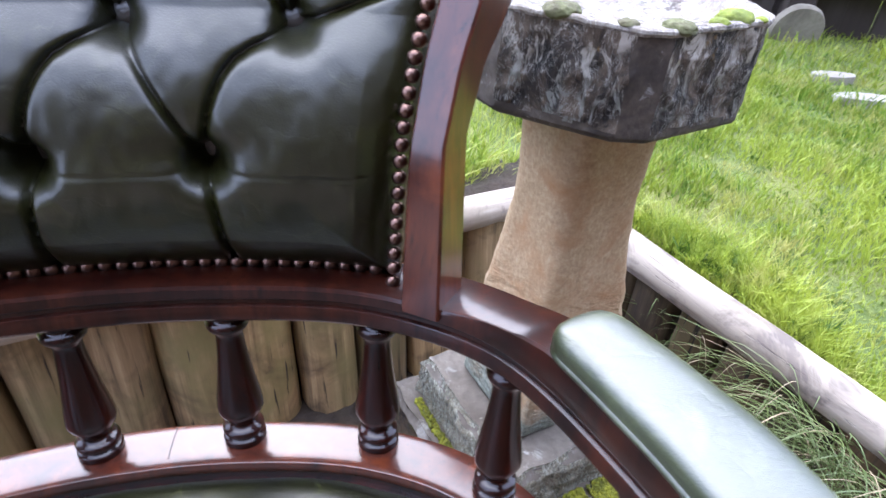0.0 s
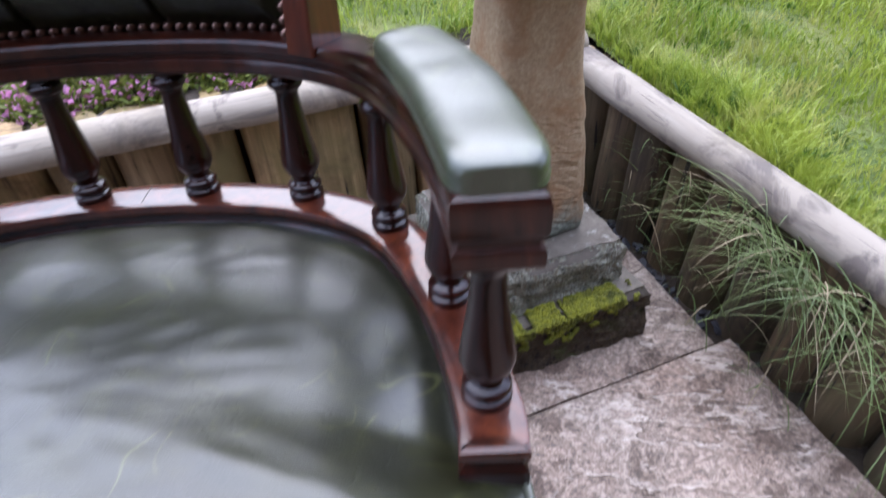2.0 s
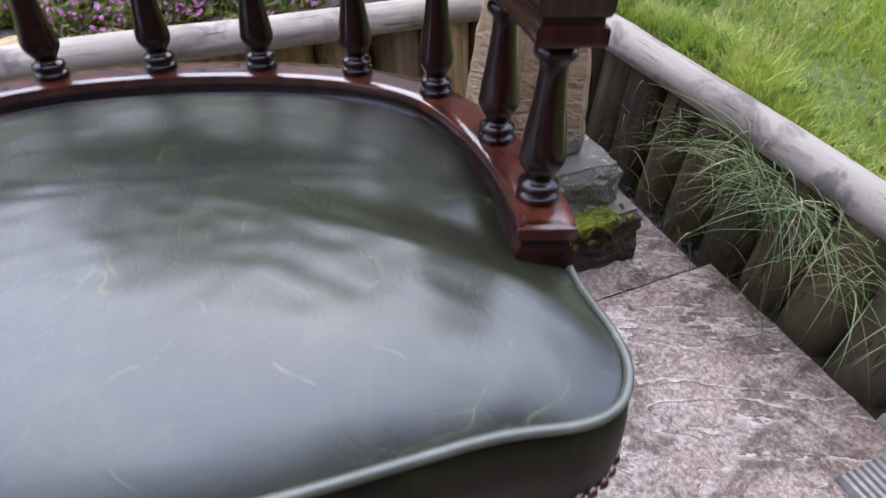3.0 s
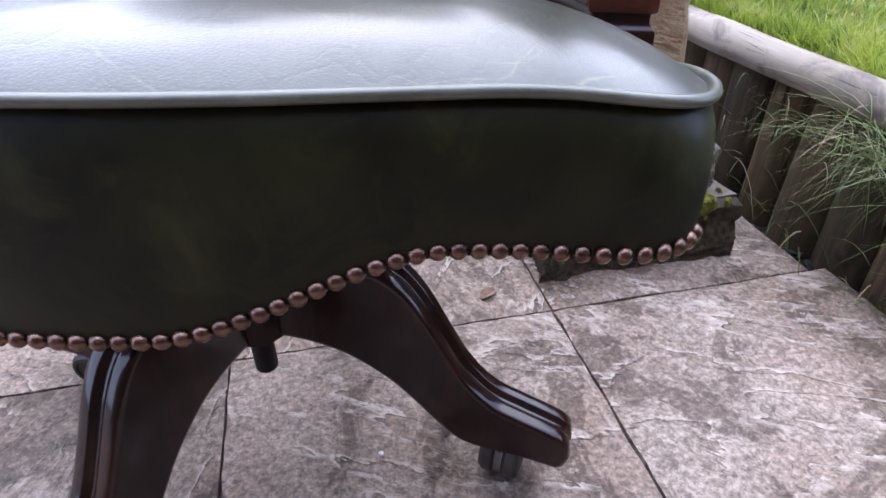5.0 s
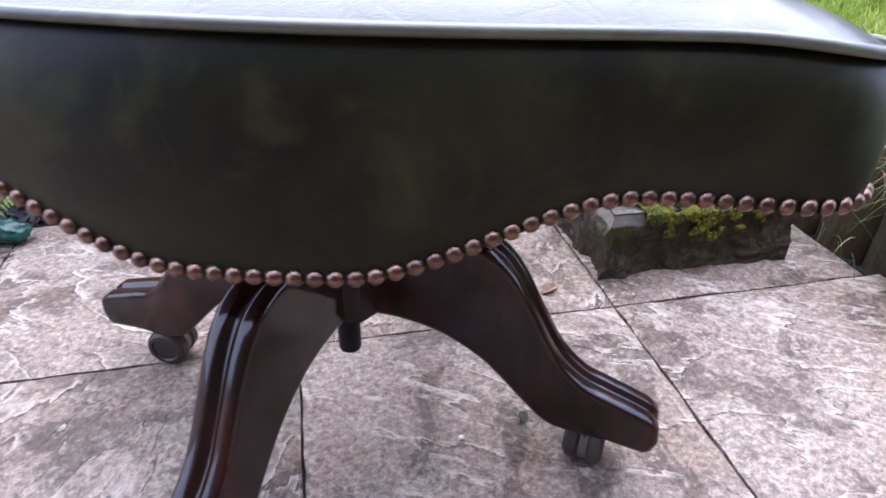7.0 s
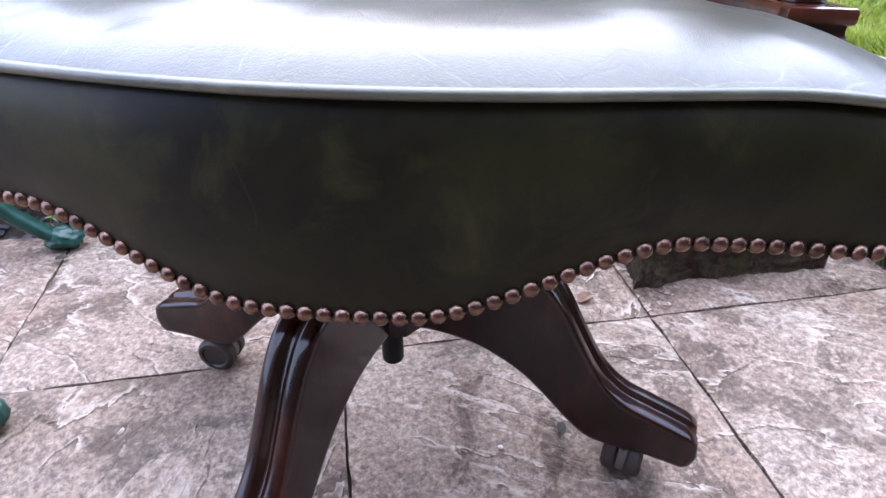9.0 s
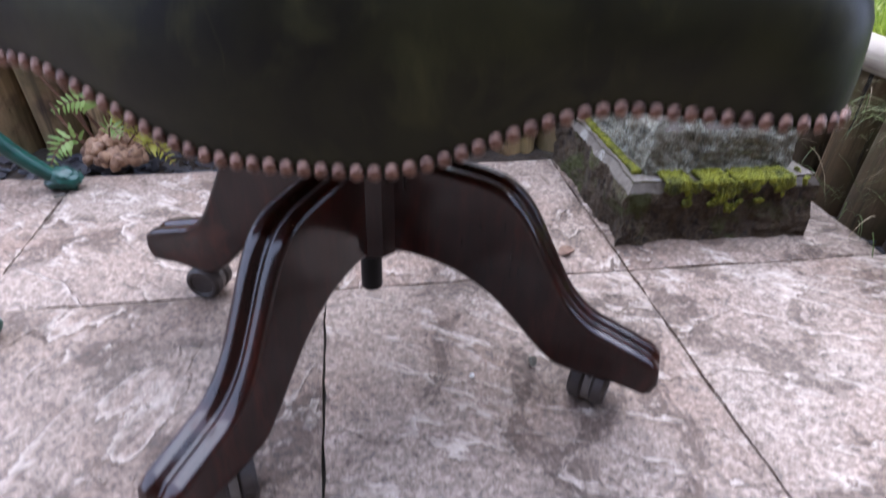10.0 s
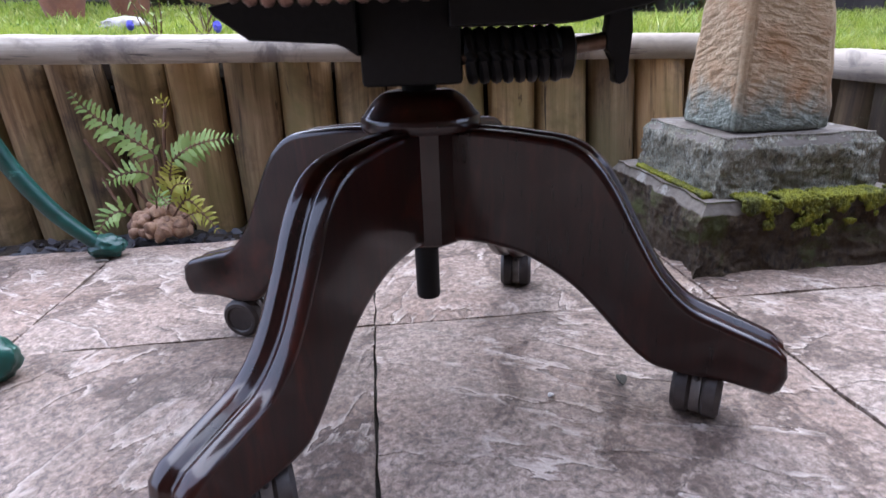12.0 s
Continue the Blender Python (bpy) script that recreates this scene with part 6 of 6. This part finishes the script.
tagged(part("flower_bed", roughen(box(0.471, 0.98, 0.66, 0.745, 0.25, 0.287), 0.006, 20, 4.0), SOIL), "thin strip of dark soil before the lawn", "soil", kind="structure")

# ---- the green bench leg ----
bench = thing("garden_bench", "green painted cast-iron bench legs with scrolled feet", "bench")


def iron_leg(path, radii, squash):
    return tube(spline(path, 6), [float(v) for v in np.interp(np.linspace(0, 1, (len(path) - 1) * 6 + 1), np.linspace(0, 1, len(radii)), radii)], 12, squash=squash)


part("leg", iron_leg([(-0.466, 0.352, 0.016), (-0.490, 0.345, 0.040), (-0.532, 0.335, 0.095), (-0.570, 0.325, 0.170), (-0.592, 0.315, 0.250), (-0.594, 0.305, 0.330), (-0.600, 0.300, 0.420)], [0.012, 0.016, 0.017, 0.0175, 0.0175, 0.018, 0.018], 0.8), GREEN_PAINT, bench)
part("foot", roughen(clump(0.028, 0.75, 4.0, 4, 0.2), 0.002, 60, 1.0), GREEN_PAINT, bench, "scrolled claw foot", Matrix.Translation((-0.464, 0.352, 0.019)) @ Matrix.Diagonal((1.15, 0.8, 0.95, 1)))
part("leg", iron_leg([(-0.420, -0.064, 0.020), (-0.450, -0.060, 0.050), (-0.490, -0.045, 0.110), (-0.540, -0.01, 0.20), (-0.570, 0.05, 0.30), (-0.590, 0.10, 0.42)], [0.014, 0.014, 0.015, 0.015, 0.015, 0.015], 0.8), GREEN_PAINT, bench)
part("foot", roughen(clump(0.027, 0.95, 8.0, 4, 0.14), 0.002, 60, 2.0), GREEN_PAINT, bench, "scrolled claw foot", Matrix.Translation((-0.420, -0.064, 0.024)))
part("side_bar", tube([(-0.60, 0.31, 0.42), (-0.60, 0.09, 0.42)], 0.015, 10), GREEN_PAINT, bench)

# ---- lawn clutter and small things ----
def stepping_stone(at, rx, ry, seed, turn=0):
    bm = lathe([(0.05, -0.02), (0.98, -0.02), (1.0, 0.0), (0.97, 0.007), (0.05, 0.009)], 28)
    for v in bm.verts:
        k = 1 + 0.12 * noise.noise(Vector((math.atan2(v.co.y, v.co.x) * 1.3, seed, 0)))
        v.co.x *= rx * k
        v.co.y *= ry * k
    return tagged(part("stepping_stone", bm, PALE_STONE, m=Matrix.Translation((at[0], at[1], lawn_height(*at) + 0.017)) @ Matrix.Rotation(radians(turn), 4, "Z")), "flat pale stepping stone sunk in the lawn", "stepping stone", group="stepping stones")


stepping_stone((2.236, 0.849), 0.075, 0.034, 1.0, -25)
stepping_stone((2.15, 0.68), 0.105, 0.038, 4.0, -30)
disc = lathe([(0.02, 0.0), (0.092, 0.0), (0.098, 0.010), (0.098, 0.030), (0.092, 0.040), (0.02, 0.042)], 36)
tagged(part("stone_disc", roughen(disc, 0.005, 14, 2.0), DISC_STONE, m=Matrix.Translation((2.483, 1.194, 0.342)) @ Matrix.Rotation(radians(-31), 4, "Z") @ Matrix.Rotation(radians(98), 4, "X") @ Matrix.Rotation(0.3, 4, "Z")), "round pale stone disc leaning on the fence", "stone disc")
pot = thing("flower_pot", "terracotta flower pot standing on the lawn", "flower pot", Matrix.Translation((-1.62, 3.0, lawn_height(-1.62, 3.0) - 0.004)))
part("body", lathe([(0.02, 0), (0.085, 0), (0.12, 0.15), (0.12, 0.152), (0.108, 0.152), (0.10, 0.13), (0.02, 0.13)], 32), TERRACOTTA, pot)
part("collar", lathe([(0.119, 0.15), (0.132, 0.152), (0.136, 0.195), (0.122, 0.197), (0.112, 0.16), (0.119, 0.15)], 32), TERRACOTTA, pot)
POT_2 = (-1.36, 3.25)
pot_2 = copy_thing(pot, Matrix.Translation((*POT_2, lawn_height(*POT_2) - 0.004)))
for p in (pot, pot_2):
    tagged(p, group="pots on the lawn")


def twiggy_plant(at, seed):
    r = np.random.default_rng(seed)
    t = thing("bare_shrub", "small bare brown-stemmed shrub with few leaves", "shrub", Matrix.Translation((at[0], at[1], lawn_height(*at) - 0.004)))
    V, F = [], []
    for i in range(9):
        a, ln = r.uniform(0, 6.283), r.uniform(0.10, 0.19)
        tip = np.array((0.5 * ln * math.cos(a), 0.5 * ln * math.sin(a), ln))
        stem = [tip * u + np.array((0.012 * math.sin(3 * u + i), 0.008 * math.sin(5 * u), 0)) for u in np.linspace(0, 1, 7)]
        part("stem", tube(stem, [0.0036 - 0.0022 * k / 6 for k in range(7)], 6), STEM, t)
        for u in stem[3:]:
            d = r.normal(0, 1, 3)
            vs, fs = ribbon([u, u + 0.010 * d, u + 0.022 * d], 0.010)
            F += [tuple(k + len(V) for k in f) for f in fs]
            V += vs
    quads("foliage", V, F, HEATHER, t)


twiggy_plant((-0.82, 1.9), 5)
twiggy_plant((-0.66, 2.0), 8)


def hedge_bush(at, rx, ry, h, seed):
    """Dark evergreen leaves in uneven clumps over short woody stems."""
    r = np.random.default_rng(seed)
    t = thing("hedge_bush", "low dark evergreen bush before the fence", "bush", Matrix.Translation((at[0], at[1], lawn_height(*at) - 0.01)), group="bushes along the fence")
    for i in range(4):
        a = r.uniform(0, 6.283)
        part("stem", tube([(0, 0, 0), (0.3 * rx * math.cos(a), 0.3 * ry * math.sin(a), 0.4 * h), (0.6 * rx * math.cos(a), 0.6 * ry * math.sin(a), 0.8 * h)], 0.008, 6), STEM, t)
    V, F = [], []
    heads = [(r.uniform(-0.75, 0.75) * rx, r.uniform(-0.75, 0.75) * ry, r.uniform(0.25, 0.85) * h) for _ in range(16)]
    for i in range(2400):
        c = heads[i % 16]
        p = np.array(c) + r.normal(0, 1, 3) * np.array((0.20 * rx, 0.20 * ry, 0.14 * h))
        p[2] = max(p[2], 0.01)
        d = r.normal(0, 1, 3)
        d = d / np.linalg.norm(d)
        q = np.cross(d, r.normal(0, 1, 3))
        q = q / max(np.linalg.norm(q), 1e-6)
        o = len(V)
        V += [p, p + 0.014 * d + 0.007 * q, p + 0.030 * d, p + 0.014 * d - 0.007 * q]
        F.append((o, o + 1, o + 2, o + 3))
    quads("foliage", V, F, BUSH, t)


for i, (a, b, rx, ry, h) in enumerate(((1.16, 3.20, 0.24, 0.20, 0.42), (1.42, 2.78, 0.24, 0.20, 0.36), (1.66, 2.38, 0.20, 0.18, 0.30))):
    hedge_bush((a, b), rx, ry, h, 130 + i)
tagged(part("white_rock", clump(0.11, 0.42, 3.0, 3, 0.25), PALE_STONE, m=Matrix.Translation((-1.12, 2.45, lawn_height(-1.12, 2.45) + 0.025))), "pale flat rock lying on the lawn", "rock")


def little_flower(at, seed):
    r = np.random.default_rng(seed)
    t = thing("blue_flower", "small violet-blue spring flower in the grass", "flower", Matrix.Translation((at[0], at[1], lawn_height(at[0], at[1]) - 0.004)), group="blue spring flowers")
    part("stalk", tube([(0, 0, 0), (0.004, 0, 0.04), (0.002, 0.002, 0.075)], 0.0016, 6), FERN, t)
    V, F = [], []
    for i in range(70):
        d = r.normal(0, 1, 3)
        d = d / np.linalg.norm(d)
        p = np.array((0.002, 0.002, 0.085)) + d * np.array((0.011, 0.011, 0.016))
        s = np.cross(d, (0.3, 0.2, 0.9))
        s = s / np.linalg.norm(s) * 0.005
        u = np.cross(d, s)
        o = len(V)
        V += [p - s - u, p + s - u, p + s + u, p - s + u]
        F.append((o, o + 1, o + 2, o + 3))
    quads("petals", V, F, BLUE, t)


for i, (a, b) in enumerate(((-0.80, 1.6), (-0.43, 1.25))):
    little_flower((a, b), 90 + i)


def leaf_scrap(at, size, mat, name, label, seed, turn):
    bm = bmesh.new()
    n = 14
    ring = [bm.verts.new((size * math.cos(2 * math.pi * j / n) * (1 + 0.2 * noise.noise(Vector((j * 0.7, seed, 0)))), size * 0.6 * math.sin(2 * math.pi * j / n), size * 0.35 * abs(math.sin(2 * math.pi * j / n)) + 0.0015)) for j in range(n)]
    top = bm.verts.new((0, 0, 0.002))
    for j in range(n):
        bm.faces.new((ring[j], ring[(j + 1) % n], top))
    ex = bmesh.ops.extrude_face_region(bm, geom=bm.faces[:])
    for g in ex["geom"]:
        if isinstance(g, bmesh.types.BMVert):
            g.co.z += 0.0012
    return tagged(part(name, bm, mat, m=Matrix.Translation((at[0], at[1], 0.0015)) @ Matrix.Rotation(radians(turn), 4, "Z")), label, "leaf")


leaf_scrap((0.375, 0.05), 0.016, DRY_LEAF, "fallen_leaf", "curled brown dead leaf on the paving", 1.0, 30)
leaf_scrap((0.253, -0.184), 0.009, MORTAR, "fallen_leaf", "tiny dark dead leaf on the paving", 2.0, 80)
leaf_scrap((-0.458, 0.309), 0.010, MORTAR, "fallen_leaf", "tiny dark dead leaf on the paving", 5.0, 10)
tagged(part("pebble", clump(0.0032, 0.6, 1.0, 2, 0.2), WHITE_CHIP, m=Matrix.Translation((0.175, -0.197, 0.0025))), "tiny white chip of stone on the paving", "pebble")
tagged(part("pebble", clump(0.006, 0.25, 7.0, 2, 0.2), SLATE, m=Matrix.Translation((0.135, -0.41, 0.0025))), "dark grey pebble flake on the paving", "pebble")

# grooved decking past the last slab
deck = thing("decking", "grooved grey timber decking boards beside the paving", "decking")
for i in range(3):
    x0 = 0.80 + 0.135 * i
    sec = []
    for k in range(10):
        a = k * 0.0125
        sec += [(a, -0.0045), (a + 0.001, 0.002), (a + 0.0070, 0.002), (a + 0.0080, -0.0045)]
    sec += [(0.125, -0.03), (0.0, -0.03)]
    part("deck_board", loft([[(a, yy, c) for a, c in sec] for yy in (-1.6, -0.40 + 0.045 * i)]), DECK, deck, m=Matrix.Translation((x0, 0, 0.012)), sharp=20)
